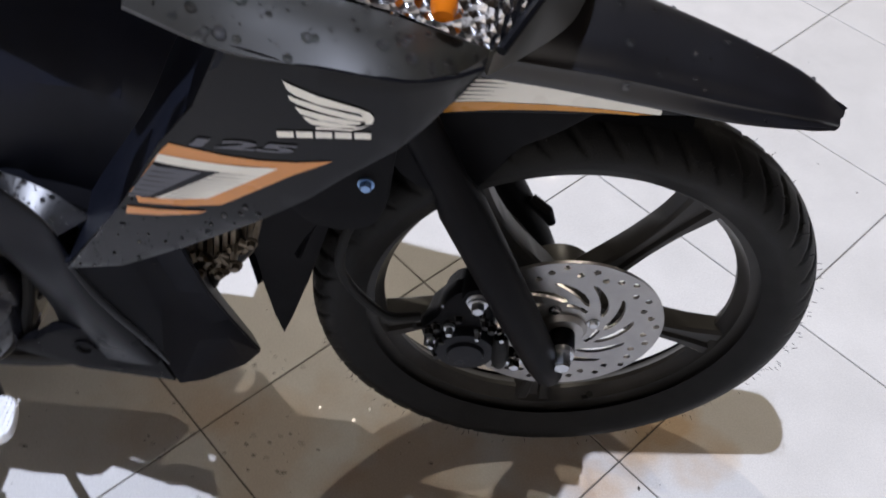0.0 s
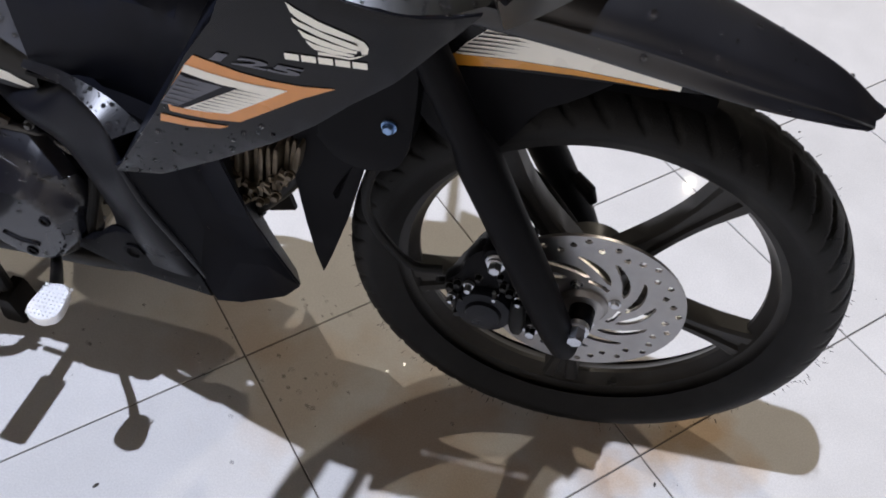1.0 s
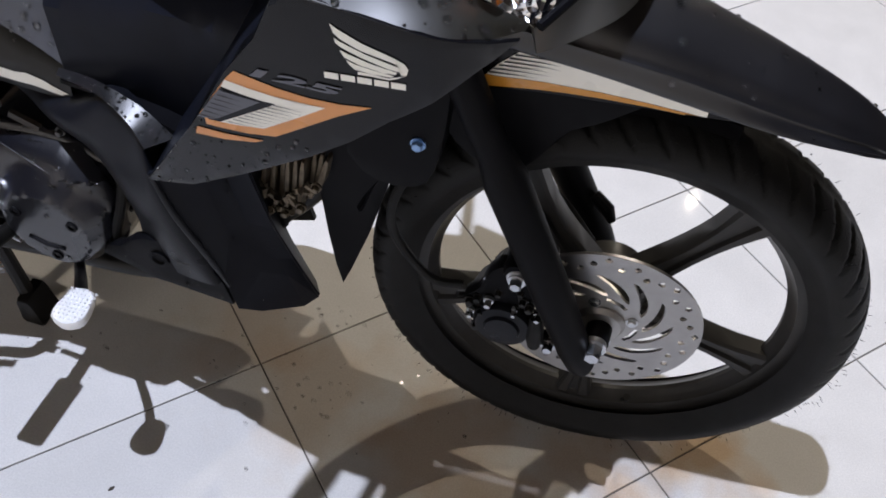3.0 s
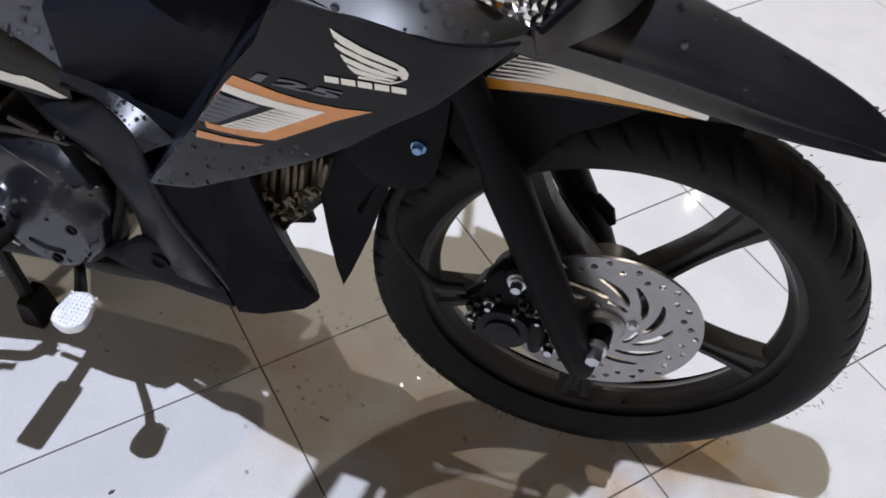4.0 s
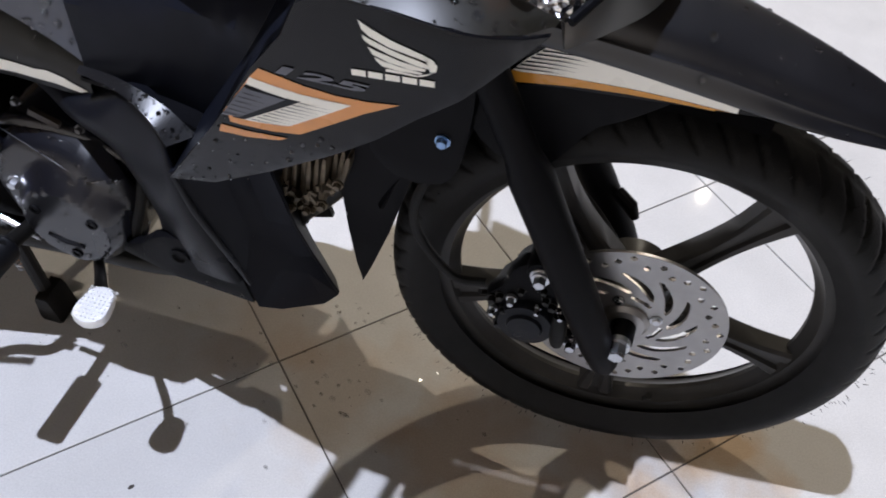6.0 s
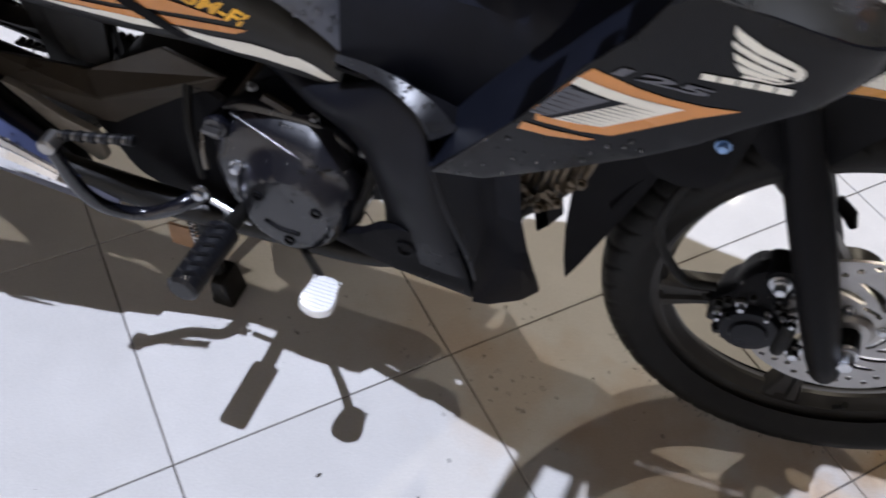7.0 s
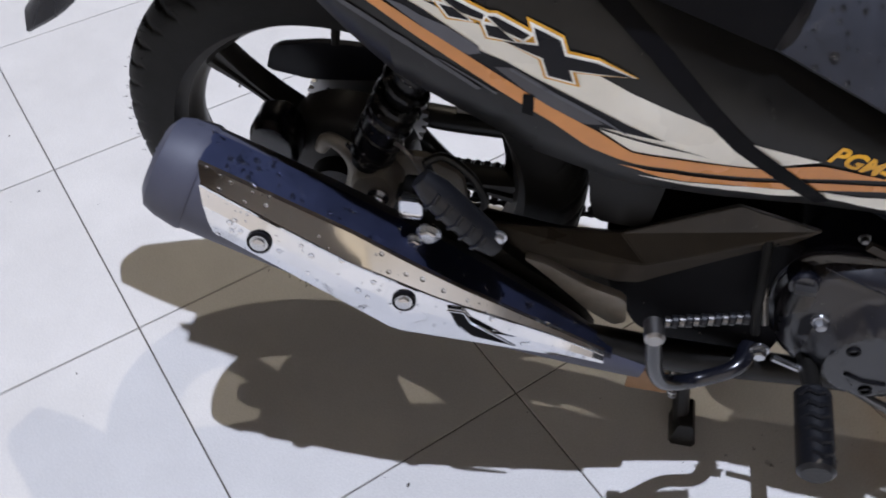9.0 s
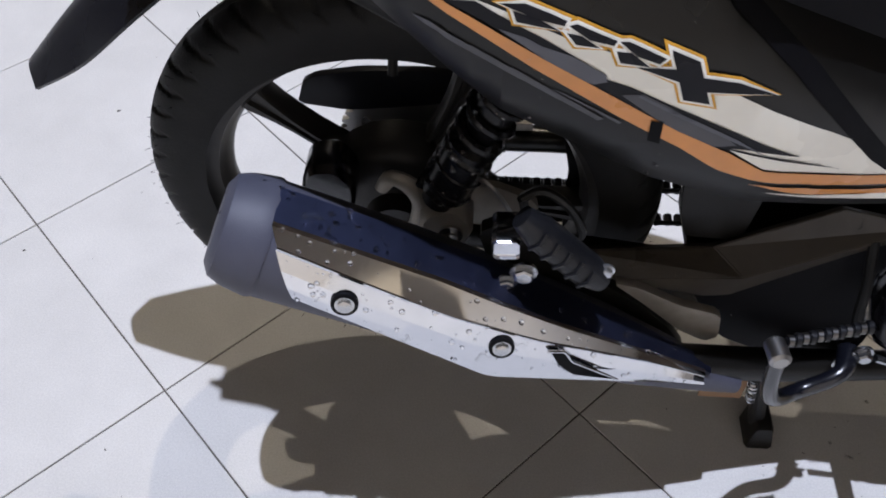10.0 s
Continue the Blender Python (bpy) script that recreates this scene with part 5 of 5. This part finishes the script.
part("upper_sleeve", rod(s0.lerp(s1, 0.60), s0.lerp(s1, 1.05), 0.0205, 24, None, 0.006), SPRINGM, shock)
part("shock_absorber", mirrored(rod(s0, s1, 0.030, 16)), MATTE, bike, "black far shock absorber")
part("chain_guard", panel(rounded([(-0.92, 0.397), (-0.911, 0.427), (-0.896, 0.436), (-0.846, 0.446), (-0.773, 0.448), (-0.72, 0.446), (-0.70, 0.42), (-0.766, 0.402), (-0.863, 0.389)], 0.12, 1), 0.150, 0.010, 0.03, 0.003), SATIN, bike, "satin black chain guard with water drops")
bm = bmesh.new()
teeth = []
for k in range(36 * 4):
    a = 2 * math.pi * k / 144
    r = 0.074 + (0.004 if k % 4 in (1, 2) else -0.003)
    teeth.append((r * math.cos(a), r * math.sin(a)))
sprocket = part("rear_sprocket", moved(boss(teeth, [(1, 0.050), (1, 0.057)]), Matrix.Translation(REAR)), STEEL, bike, "steel rear sprocket")
def chain_run(a, b, count):
    bm = bmesh.new()
    a, b = Vector(a), Vector(b)
    for k in range(count):
        c = a.lerp(b, k / (count - 1))
        rod(c + Vector((0, -0.006, 0)), c + Vector((0, 0.006, 0)), 0.0056, 8, bm)
        d = (b - a).normalized() * 0.0064
        tube([c - d + Vector((0, -0.005, 0)), c + d + Vector((0, -0.005, 0))], 0.0034, 6, bm)
    return bm


part("chain", chain_run((-0.735, 0.160, 0.272), (-0.40, 0.155, 0.284), 27), FRAME, bike, "dark drive chain")
part("chain", chain_run((-0.735, 0.160, 0.214), (-0.40, 0.155, 0.226), 27), FRAME, bike, "dark drive chain")
part("swingarm", tube([(-0.82, 0.186, 0.338), (-0.71, 0.188, 0.323), (-0.61, 0.188, 0.322), (-0.50, 0.182, 0.318)], [0.014, 0.0165, 0.0165, 0.017], 14, smooth=16), FRAME, bike, "dull black far swingarm")
part("chain_adjuster", box((-0.690, 0.184, 0.336), (-0.655, 0.194, 0.349)), ALLOY, bike, "pale cast chain adjuster plate")
part("swingarm_bracket", panel(rounded([(-0.742, 0.30), (-0.742, 0.405), (-0.70, 0.412), (-0.655, 0.392), (-0.645, 0.335), (-0.66, 0.30)], 0.12, 1), 0.022, 0.01, 0.04), ALLOY, bike, "dusty grey-brown swingarm bracket")
part("swingarm", panel(rounded([(-0.80, 0.33), (-0.74, 0.262), (-0.52, 0.261), (-0.52, 0.236), (-0.74, 0.232), (-0.82, 0.30)], 0.12, 1), 0.166, 0.016, 0.05), FRAME, bike, "dull black swingarm")
part("frame_gusset", panel(rounded([(-0.522, 0.452), (-0.516, 0.405), (-0.506, 0.376), (-0.45, 0.372), (-0.44, 0.475)], 0.12, 1), 0.0, 0.012, 0.04), FRAME, bike, "dull black frame gusset")

# muffler with heat shield
M0, M1 = Vector((-0.895, -0.078, 0.433)), Vector((-0.455, -0.078, 0.238))
AX = (M1 - M0).normalized()
UPV = Vector((0, 1, 0)).cross(AX).normalized()
if UPV.z < 0:
    UPV = -UPV


def muffler_ring(t, phi, grow=0.0):
    """A point of the muffler's skin: t along it, phi from the outer side upwards."""
    c = M0.lerp(M1, t)
    rv = float(np.interp(t, [-0.1, 0.0, 0.25, 0.5, 0.75, 0.92, 1.0], [0.055, 0.055, 0.054, 0.049, 0.037, 0.023, 0.016])) + grow
    rh = float(np.interp(t, [-0.1, 0.0, 0.25, 0.5, 0.75, 0.92, 1.0], [0.055, 0.055, 0.054, 0.049, 0.037, 0.023, 0.016])) + grow
    return c + UPV * (rv * math.sin(phi)) + Vector((0, -1, 0)) * (rh * math.cos(phi))


def muffler_skin(ts, grow, n=40):
    bm = bmesh.new()
    rows = [[bm.verts.new(muffler_ring(t, 2 * math.pi * k / n, g)) for k in range(n)] for t, g in zip(ts, grow)]
    grid_faces(bm, rows, close_v=True)
    bm.faces.new(rows[0])
    bm.faces.new(rows[-1][::-1])
    return bm


muffler = part("muffler", muffler_skin([-0.03, 0.1, 0.25, 0.4, 0.55, 0.7, 0.82, 0.92, 1.0, 1.06], [0] * 9 + [-0.006]), SLATE, bike, "slate grey muffler with a faceted chrome heat shield, wet")
part("end_cap", muffler_skin([-0.115, -0.118, -0.105, -0.08, -0.05, -0.030, -0.022, -0.022], [-0.035, -0.018, -0.007, -0.002, 0.0005, 0.002, 0.001, -0.004]), SLATE, muffler, "slate matte muffler end cap")
CREASE = ([-0.04, 0.14, 0.30, 0.44, 0.57, 0.97], [63, 62, 61, 57, 55, 57])
LOWER = [Vector((-0.8727, -0.1356, 0.4253)), Vector((-0.6961, -0.1347, 0.3096)), Vector((-0.4731, -0.0998, 0.2588))]
ALONG = [(p - M0).dot(M1 - M0) / (M1 - M0).length_squared for p in LOWER]
bm = bmesh.new()
rows = []
for k in range(33):
    u = k / 32
    t = -0.030 + 0.965 * u
    tl = ALONG[0] + (ALONG[2] - ALONG[0]) * u
    low = Vector([float(np.interp(tl, ALONG, [p[i] for p in LOWER])) for i in range(3)])
    ts = t + 0.25 * (tl - t)
    crease = float(np.interp(t, CREASE[0], CREASE[1]))
    seam = float(np.interp(ts, [-0.03, 0.155, 0.34, 0.535, 0.65, 0.80, 0.945], [47, 40, 34, 35, 40, 46, 48]))
    row = [muffler_ring(t, radians(crease + 2), 0.004), muffler_ring(t, radians(crease + 1), 0.0078), muffler_ring(t, radians(crease - 1), 0.0080), muffler_ring(ts, radians(seam + 1.5), 0.0078), muffler_ring(ts, radians(seam), 0.0084), muffler_ring(ts, radians(seam - 2), 0.0062)]
    way = low - row[-1]
    bow = Vector((0, -1, 0)) * 0.0035
    row += [row[5] + way * 0.35 + bow, row[5] + way * 0.7 + bow, low]
    rows.append([bm.verts.new(p) for p in row])
grid_faces(bm, rows)
bmesh.ops.recalc_face_normals(bm, faces=bm.faces)
bm.normal_update()
r = bmesh.ops.extrude_face_region(bm, geom=bm.faces[:])
for v in [q for q in r["geom"] if isinstance(q, bmesh.types.BMVert)]:
    v.co.y += 0.0025
bm2 = bmesh.new()
rows2 = []
for k in range(25):
    t = -0.030 + 0.985 * k / 24
    crease = float(np.interp(t, CREASE[0], CREASE[1]))
    top_to = float(np.interp(t, [0.045, 0.5, 0.97], [106, 103, 96]))
    rows2.append([bm2.verts.new(muffler_ring(t, radians(q), g)) for q, g in ((top_to, -0.001), (top_to - 2, 0.0035), (crease + 1.5, 0.0068), (crease, 0.003))])
grid_faces(bm2, rows2)
part("upper_panel", bm2, MUFFLER, muffler, "glossy blue-black upper muffler panel beaded with water", angle=12)
heat = part("heat_shield", bm, CHROME, muffler, "faceted chrome heat shield with bolts and a slot", angle=9)
# Slot is not cut through: a flat dark face gives its shade
sl = [muffler_ring(t, radians(q), 0.0085) for t, q in ((0.555, 27), (0.588, 31), (0.615, 22), (0.73, 12), (0.635, 4), (0.59, 12))]
bm = bmesh.new()
bm.faces.new([bm.verts.new(p) for p in sl])
part("shield_slot_shade", bm, MATTE, heat, "flat dark face standing for the shaded slot in the shield")
part("slot_rim", tube(sl + sl[:1], 0.0016, 6), CHROME, heat)
for t in (0.140, 0.462):
    p = muffler_ring(t, radians(16), 0.006)
    d = (p - M0.lerp(M1, t)).normalized()
    part("bolt_cup", tube([p - d * 0.002, p + d * 0.0012, p + d * 0.0016], [0.0125, 0.0122, 0.0100], 24), MATTE, heat, "dark cup round the bolt")
    part("shield_bolt", hexbolt(p + d * 0.0005, 0.0066, 0.0045, None, d), ZINC, heat, "steel shield bolt")

# passenger peg on its bracket
CAST = [(-0.577, 0.352), (-0.550, 0.346), (-0.505, 0.320), (-0.459, 0.306), (-0.453, 0.267), (-0.466, 0.258), (-0.497, 0.277), (-0.540, 0.319)]
bm = panel(rounded([(-0.712, 0.425), (-0.690, 0.440), (-0.660, 0.422), (-0.584, 0.352), (-0.540, 0.318), (-0.507, 0.282), (-0.484, 0.243), (-0.505, 0.225), (-0.618, 0.294), (-0.700, 0.374)], 0.12, 1), -0.050, 0.014, 0.03, 0.003)
m2 = mirrored(bm)
br = part("peg_bracket", bm, FRAME, bike, "black passenger peg bracket")
part("peg_bracket", m2, FRAME, bike, "black far peg bracket")
part("bracket_casting", panel(rounded(CAST, 0.14, 1), -0.046, 0.010, 0.02, 0.002), ALLOY, br, "bare cast bracket end")
part("bracket_block", moved(boss(rounded([(-0.700, 0.428), (-0.700, 0.456), (-0.674, 0.457), (-0.672, 0.430)], 0.14, 1), [(1, -0.05), (1, -0.080), (0.86, -0.085), (0.80, -0.082), (0.3, -0.082)]), Matrix()), CHROME, br, "bare metal bracket block")
part("bracket_bolt", hexbolt((-0.669, -0.082, 0.412), 0.0095, 0.010), ZINC, br)
part("bracket_bolt", hexbolt((-0.684, -0.082, 0.396), 0.0075, 0.009), ZINC, br)
part("bracket_bolt", hexbolt((-0.655, -0.066, 0.365), 0.006, 0.006), ZINC, br)
part("peg_loop", tube([(-0.676, -0.060, 0.486), (-0.658, -0.058, 0.494), (-0.632, -0.056, 0.470), (-0.618, -0.056, 0.436), (-0.640, -0.056, 0.430), (-0.668, -0.058, 0.462), (-0.676, -0.060, 0.486)], 0.0045, 8, smooth=30), FRAME, br, "black loop of the peg bracket")
part("brake_cable", tube([(-0.722, -0.020, 0.470), (-0.706, -0.030, 0.470), (-0.694, -0.034, 0.458), (-0.682, -0.036, 0.436)], 0.0022, 6, smooth=14), STEEL, bike, "thin grey brake cable")
peg = part("passenger_peg", tube([(-0.676, -0.085, 0.490), (-0.660, -0.088, 0.475), (-0.615, -0.094, 0.434), (-0.600, -0.094, 0.420)], [0.011, 0.0165, 0.0165, 0.012], 16), PEGRUB, bike, "folded passenger peg with ribbed rubber")
for k in range(5):
    c = Vector((-0.660, -0.088, 0.475)).lerp(Vector((-0.615, -0.094, 0.434)), k / 4)
    part("rib", tube([c + Vector((-0.008, -0.014, -0.007)), c + Vector((0.0, -0.0175, 0.003)), c + Vector((0.005, -0.012, 0.012))], 0.0022, 6), PEGRUB, peg)
part("peg_pin", hexbolt((-0.598, -0.094, 0.435), 0.006, 0.007), ZINC, peg)

# rider's peg, pedal, kick starter, stand
bar = part("peg_bar", tube([(-0.255, 0.20, 0.245), (-0.258, 0.05, 0.245), (-0.259, -0.06, 0.270), (-0.260, -0.115, 0.284)], 0.010, 12, smooth=16), FRAME, bike, "black peg bar under the engine")
rp = part("rider_peg", rod((-0.260, -0.108, 0.282), (-0.264, -0.205, 0.284), 0.0185, 20, None, 0.004), PEGRUB, bar, "black ribbed rubber rider peg")
for k in range(6):
    y = -0.120 - 0.014 * k
    part("rib", tube([(-0.276, y, 0.290), (-0.270, y + 0.002, 0.3005), (-0.262, y - 0.003, 0.3035), (-0.254, y + 0.002, 0.3005), (-0.248, y, 0.290)], 0.0028, 6), PEGRUB, rp)
ped = part("brake_pedal", tube([(-0.205, -0.040, 0.212), (-0.172, -0.080, 0.236), (-0.146, -0.112, 0.258), (-0.128, -0.140, 0.268)], [0.0085, 0.0090, 0.0095, 0.0100], 12, smooth=20, flat=0.55), DARKSTEEL, bike, "steel brake pedal with a serrated pad")
part("pad", boss(rounded([(-0.147, -0.170), (-0.140, -0.128), (-0.112, -0.126), (-0.103, -0.168), (-0.122, -0.180)], 0.22, 2), [(1, 0), (1.02, 0.004), (1.0, 0.009), (0.95, 0.0105)]), PADM, ped, "bright serrated pedal pad")
pad = bpy.data.objects["pad"]
pad.data.transform(Matrix(((1, 0, 0, 0), (0, 0, 1, 0), (0, 1, 0, 0.270), (0, 0, 0, 1))))
bm = bmesh.new()
for i in range(7):
    for j in range(9):
        x, y = -0.140 + 0.005 * i, -0.171 + 0.005 * j
        tube([(x, y, 0.279), (x, y, 0.2825)], [0.0024, 0.0004], 4, bm)
part("serration", bm, PADM, ped, "rows of small pyramid teeth")
kick = part("kick_starter", tube([(-0.318, -0.055, 0.268), (-0.335, -0.085, 0.268), (-0.375, -0.097, 0.250), (-0.408, -0.120, 0.272), (-0.426, -0.132, 0.310), (-0.438, -0.138, 0.372)], [0.012, 0.009, 0.0085, 0.0085, 0.0085, 0.008], 12, smooth=26), ENGINE, bike, "black kick starter lever with a folded pedal")
part("kick_head", rod((-0.440, -0.122, 0.378), (-0.438, -0.148, 0.380), 0.0100, 18, None, 0.003), STEEL, kick, "steel pedal joint")
kp = part("kick_pedal", rod((-0.432, -0.128, 0.386), (-0.352, -0.108, 0.388), 0.0048, 12, None, 0.001), MATTE, kick)
for k in range(12):
    c = Vector((-0.428, -0.127, 0.386)).lerp(Vector((-0.355, -0.109, 0.388)), k / 11)
    part("ring", tube([c - Vector((0.0022, 0, 0)), c + Vector((0.0022, 0, 0))], 0.0066 if k % 2 else 0.0056, 12), PEGRUB if k % 2 else DARKSTEEL, kp)
part("lever_bolt", hexbolt((-0.326, -0.066, 0.262), 0.008, 0.010), ZINC, kick)
stand = part("centre_stand", tube([(-0.372, 0.0, 0.235), (-0.366, -0.008, 0.15), (-0.348, -0.016, 0.05), (-0.336, -0.019, 0.012)], [0.010, 0.010, 0.011, 0.011], 10), FRAME, bike, "black centre stand resting on the floor")
part("stand_foot", boss(rounded([(-0.356, 0.0), (-0.352, 0.055), (-0.330, 0.055), (-0.318, 0.0)], 0.12, 1), [(1, 0.004), (1, -0.034), (0.9, -0.038)]), FRAME, stand)
part("stand_leg", tube([(-0.372, 0.12, 0.235), (-0.366, 0.128, 0.15), (-0.348, 0.136, 0.05), (-0.336, 0.139, 0.0)], 0.010, 10), FRAME, stand)
part("stand_bar", rod((-0.372, -0.01, 0.235), (-0.372, 0.13, 0.235), 0.009, 10), FRAME, stand)
pts = [Vector((-0.384, -0.012, 0.20)).lerp(Vector((-0.368, -0.018, 0.092)), k / 120) + 0.0055 * Vector((math.cos(k * 2 * math.pi / 8), math.sin(k * 2 * math.pi / 8), 0)) for k in range(121)]
part("return_spring", tube(pts, 0.0016, 5), ZINC, stand, "zinc-plated return spring")
part("tan_plate", box((-0.425, -0.004, 0.070), (-0.372, 0.0, 0.112)), TAN, stand, "tan plate behind the stand spring")
# tail mudguard
part("rear_mudguard", loft([[(-0.91, 0.02, 0.68), (-1.01, 0.02, 0.600), (-1.083, 0.035, 0.534), (-1.150, 0.055, 0.486)], [(-0.91, 0.09, 0.72), (-1.025, 0.09, 0.632), (-1.106, 0.09, 0.556), (-1.165, 0.09, 0.495)], [(-0.91, 0.16, 0.68), (-1.01, 0.16, 0.600), (-1.083, 0.145, 0.534), (-1.150, 0.125, 0.486)]], 24, 12, 0.004, (-0.8, MID, 0.4)), SATIN, bike, "satin black rear mudguard flap")


# ---- water drops and dirt ----
def drop(bm, p, n, r, flat=0.45, stretch=1.0):
    """One bead of water on a surface."""
    n = Vector(n).normalized()
    u = n.cross(Vector((0.3, 0.5, 0.8))).normalized()
    v = n.cross(u)
    rings = []
    for rad, h in ((1.0, -0.05), (0.95, 0.45), (0.68, 0.82)):
        rings.append([bm.verts.new(p + r * (rad * (math.cos(a) * u * stretch + math.sin(a) * v) + h * flat * 2 * n)) for a in [k * math.pi / 4 for k in range(8)]])
    top = bm.verts.new(p + r * flat * 2 * n)
    grid_faces(bm, rings, close_v=True)
    for k in range(8):
        bm.faces.new((rings[2][k], rings[2][(k + 1) % 8], top))
    bm.faces.new(rings[0][::-1])


def beads(ob, count, seed, small=0.0008, large=0.0028, want=lambda c, n: n.z > 0.1):
    """Scatters beads over the faces of an object that satisfy want(centre, normal)."""
    rng = random.Random(seed)
    me, m = ob.data, ob.matrix_world
    me.calc_loop_triangles()
    tris, area = [], []
    for t in me.loop_triangles:
        n = (m.to_3x3() @ t.normal).normalized()
        c = m @ t.center
        if want(c, n):
            tris.append(([m @ me.vertices[i].co for i in t.vertices], n))
            area.append(t.area)
    if not tris:
        return
    bm = bmesh.new()
    for (a, b, c), n in rng.choices(tris, area, k=count):
        x, y = rng.random(), rng.random()
        if x + y > 1:
            x, y = 1 - x, 1 - y
        drop(bm, a + (b - a) * x + (c - a) * y, n, small + (large * 1.25 - small) * rng.random() ** 2.5, rng.uniform(0.35, 0.5), rng.uniform(0.9, 1.25))
    w = part("water_beading", bm, WATER, ob if ob.parent is bike else ob.parent, "clear beads of water", angle=85)
    w["kind"] = "stuff"
    return w


bpy.context.view_layer.update()
near = lambda c, n: n.y < 0.5 and n.z > -0.1 and c.y < 0.12
for nm, count, big in (("front_fender", 70, 0.0034), ("front_cowl", 110, 0.0034), ("tank_cover", 300, 0.0036), ("spine_top", 70, 0.0022), ("chain_guard", 34, 0.0034), ("heat_shield", 120, 0.0024), ("upper_panel", 130, 0.0030),
                       ("side_fairing", 70, 0.0020), ("lower_leg_shield", 40, 0.0020), ("body_cover", 70, 0.0020), ("coil_spring", 150, 0.0026), ("lower_sleeve", 70, 0.0026), ("spine_cover", 40, 0.0020), ("engine_cover", 30, 0.0020),
                       ("clutch_cover", 170, 0.0024), ("brake_caliper", 50, 0.0018), ("under_tray", 60, 0.0012), ("crankcase", 40, 0.0018), ("end_cap", 10, 0.0016), ("brake_drum", 40, 0.0020)):
    ob = bpy.data.objects[nm]
    if nm in ("side_fairing", "body_cover"):
        beads(ob, count, len(nm) * 7, 0.0006, big, lambda c, n: n.y < -0.6 and c.y < 0.0 and (c.z < 0.58 or c.x < 0))
    else:
        beads(ob, count, len(nm) * 7, 0.0007, big, near)

rng = random.Random(11)
bm = bmesh.new()
for _ in range(80):
    k = rng.choice(((0.10, -0.03, 0.03, 0.03), (0.06, 0.11, 0.03, 0.02), (0.06, -0.05, 0.07, 0.05), (0.18, 0.05, 0.10, 0.05), (-0.02, -0.01, 0.06, 0.03), (-0.10, 0.03, 0.25, 0.05), (-0.25, -0.03, 0.05, 0.03)))
    drop(bm, Vector((rng.gauss(k[0], k[2]), rng.gauss(k[1], k[3]), 0.0001)), (0, 0, 1), 0.0010 + 0.0034 * rng.random() ** 2, 0.32, rng.uniform(0.9, 1.5))
tagged(part("floor_drops", bm, DROPS, angle=85), "scattered water drops on the tiles under the engine", "water drops", kind="stuff")
bm = bmesh.new()
for _ in range(120):
    x, y, r = rng.uniform(-1.6, 1.3), rng.uniform(-0.7, 1.0), 0.0006 + 0.0022 * rng.random() ** 4
    a = rng.uniform(0, 6.28)
    d = Vector((math.cos(a), math.sin(a), 0))
    tube([Vector((x, y, r * 0.3)) - d * r * 1.6, Vector((x, y, r * 0.5)), Vector((x, y, r * 0.3)) + d * r * 1.6], [r * 0.4, r, r * 0.4], 5, bm)
tagged(part("floor_dirt", bm, SPECK), "tiny dark crumbs of dirt on the tiles", "dirt", kind="stuff")


# ---- floor tiles ----
SIDE, JOINT = 0.400, 0.0022


def tile_mesh():
    bm = bmesh.new()
    h = (SIDE - JOINT) / 2
    c = 0.0008
    rings = [[(sx * w, sy * w, z) for sx, sy in ((-1, -1), (1, -1), (1, 1), (-1, 1))] for w, z in ((h, -0.010), (h, -c), (h - c, 0.0))]
    rows = [[bm.verts.new(p) for p in r] for r in rings]
    grid_faces(bm, rows, close_v=True)
    bm.faces.new(rows[-1])
    me = bpy.data.meshes.new("tile")
    bmesh.ops.recalc_face_normals(bm, faces=bm.faces)
    bm.to_mesh(me)
    bm.free()
    me.materials.append(TILE)
    return me


TILE_MESH = tile_mesh()
far = bmesh.new()
cells = []
D = SIDE / math.sqrt(2)
for i in range(-32, 33):
    for j in range(-32, 33):
        x, y = D * (i + j + 1), D * (j - i)
        if ROOM[0] - 0.28 < x < ROOM[1] + 0.28 and ROOM[2] - 0.28 < y < ROOM[3] + 0.28:
            cells.append((math.hypot((x + 0.2) / 1.2, y - 0.3), x, y))
cells.sort()
for k, (d, x, y) in enumerate(cells):
    if k < 290:
        t = new("tile", TILE_MESH)
        t.parent = floor
        t.matrix_basis = pose(x, y, 0, 0, 0, 45)
    else:
        h = (SIDE - JOINT) / 2 * math.sqrt(2)
        far.faces.new([far.verts.new(p) for p in ((x - h, y, 0), (x, y - h, 0), (x + h, y, 0), (x, y + h, 0))])
rest = part("far_tiles", far, TILE, floor, "cream porcelain floor tiles further off", smooth=False)
rest["kind"] = "stuff"
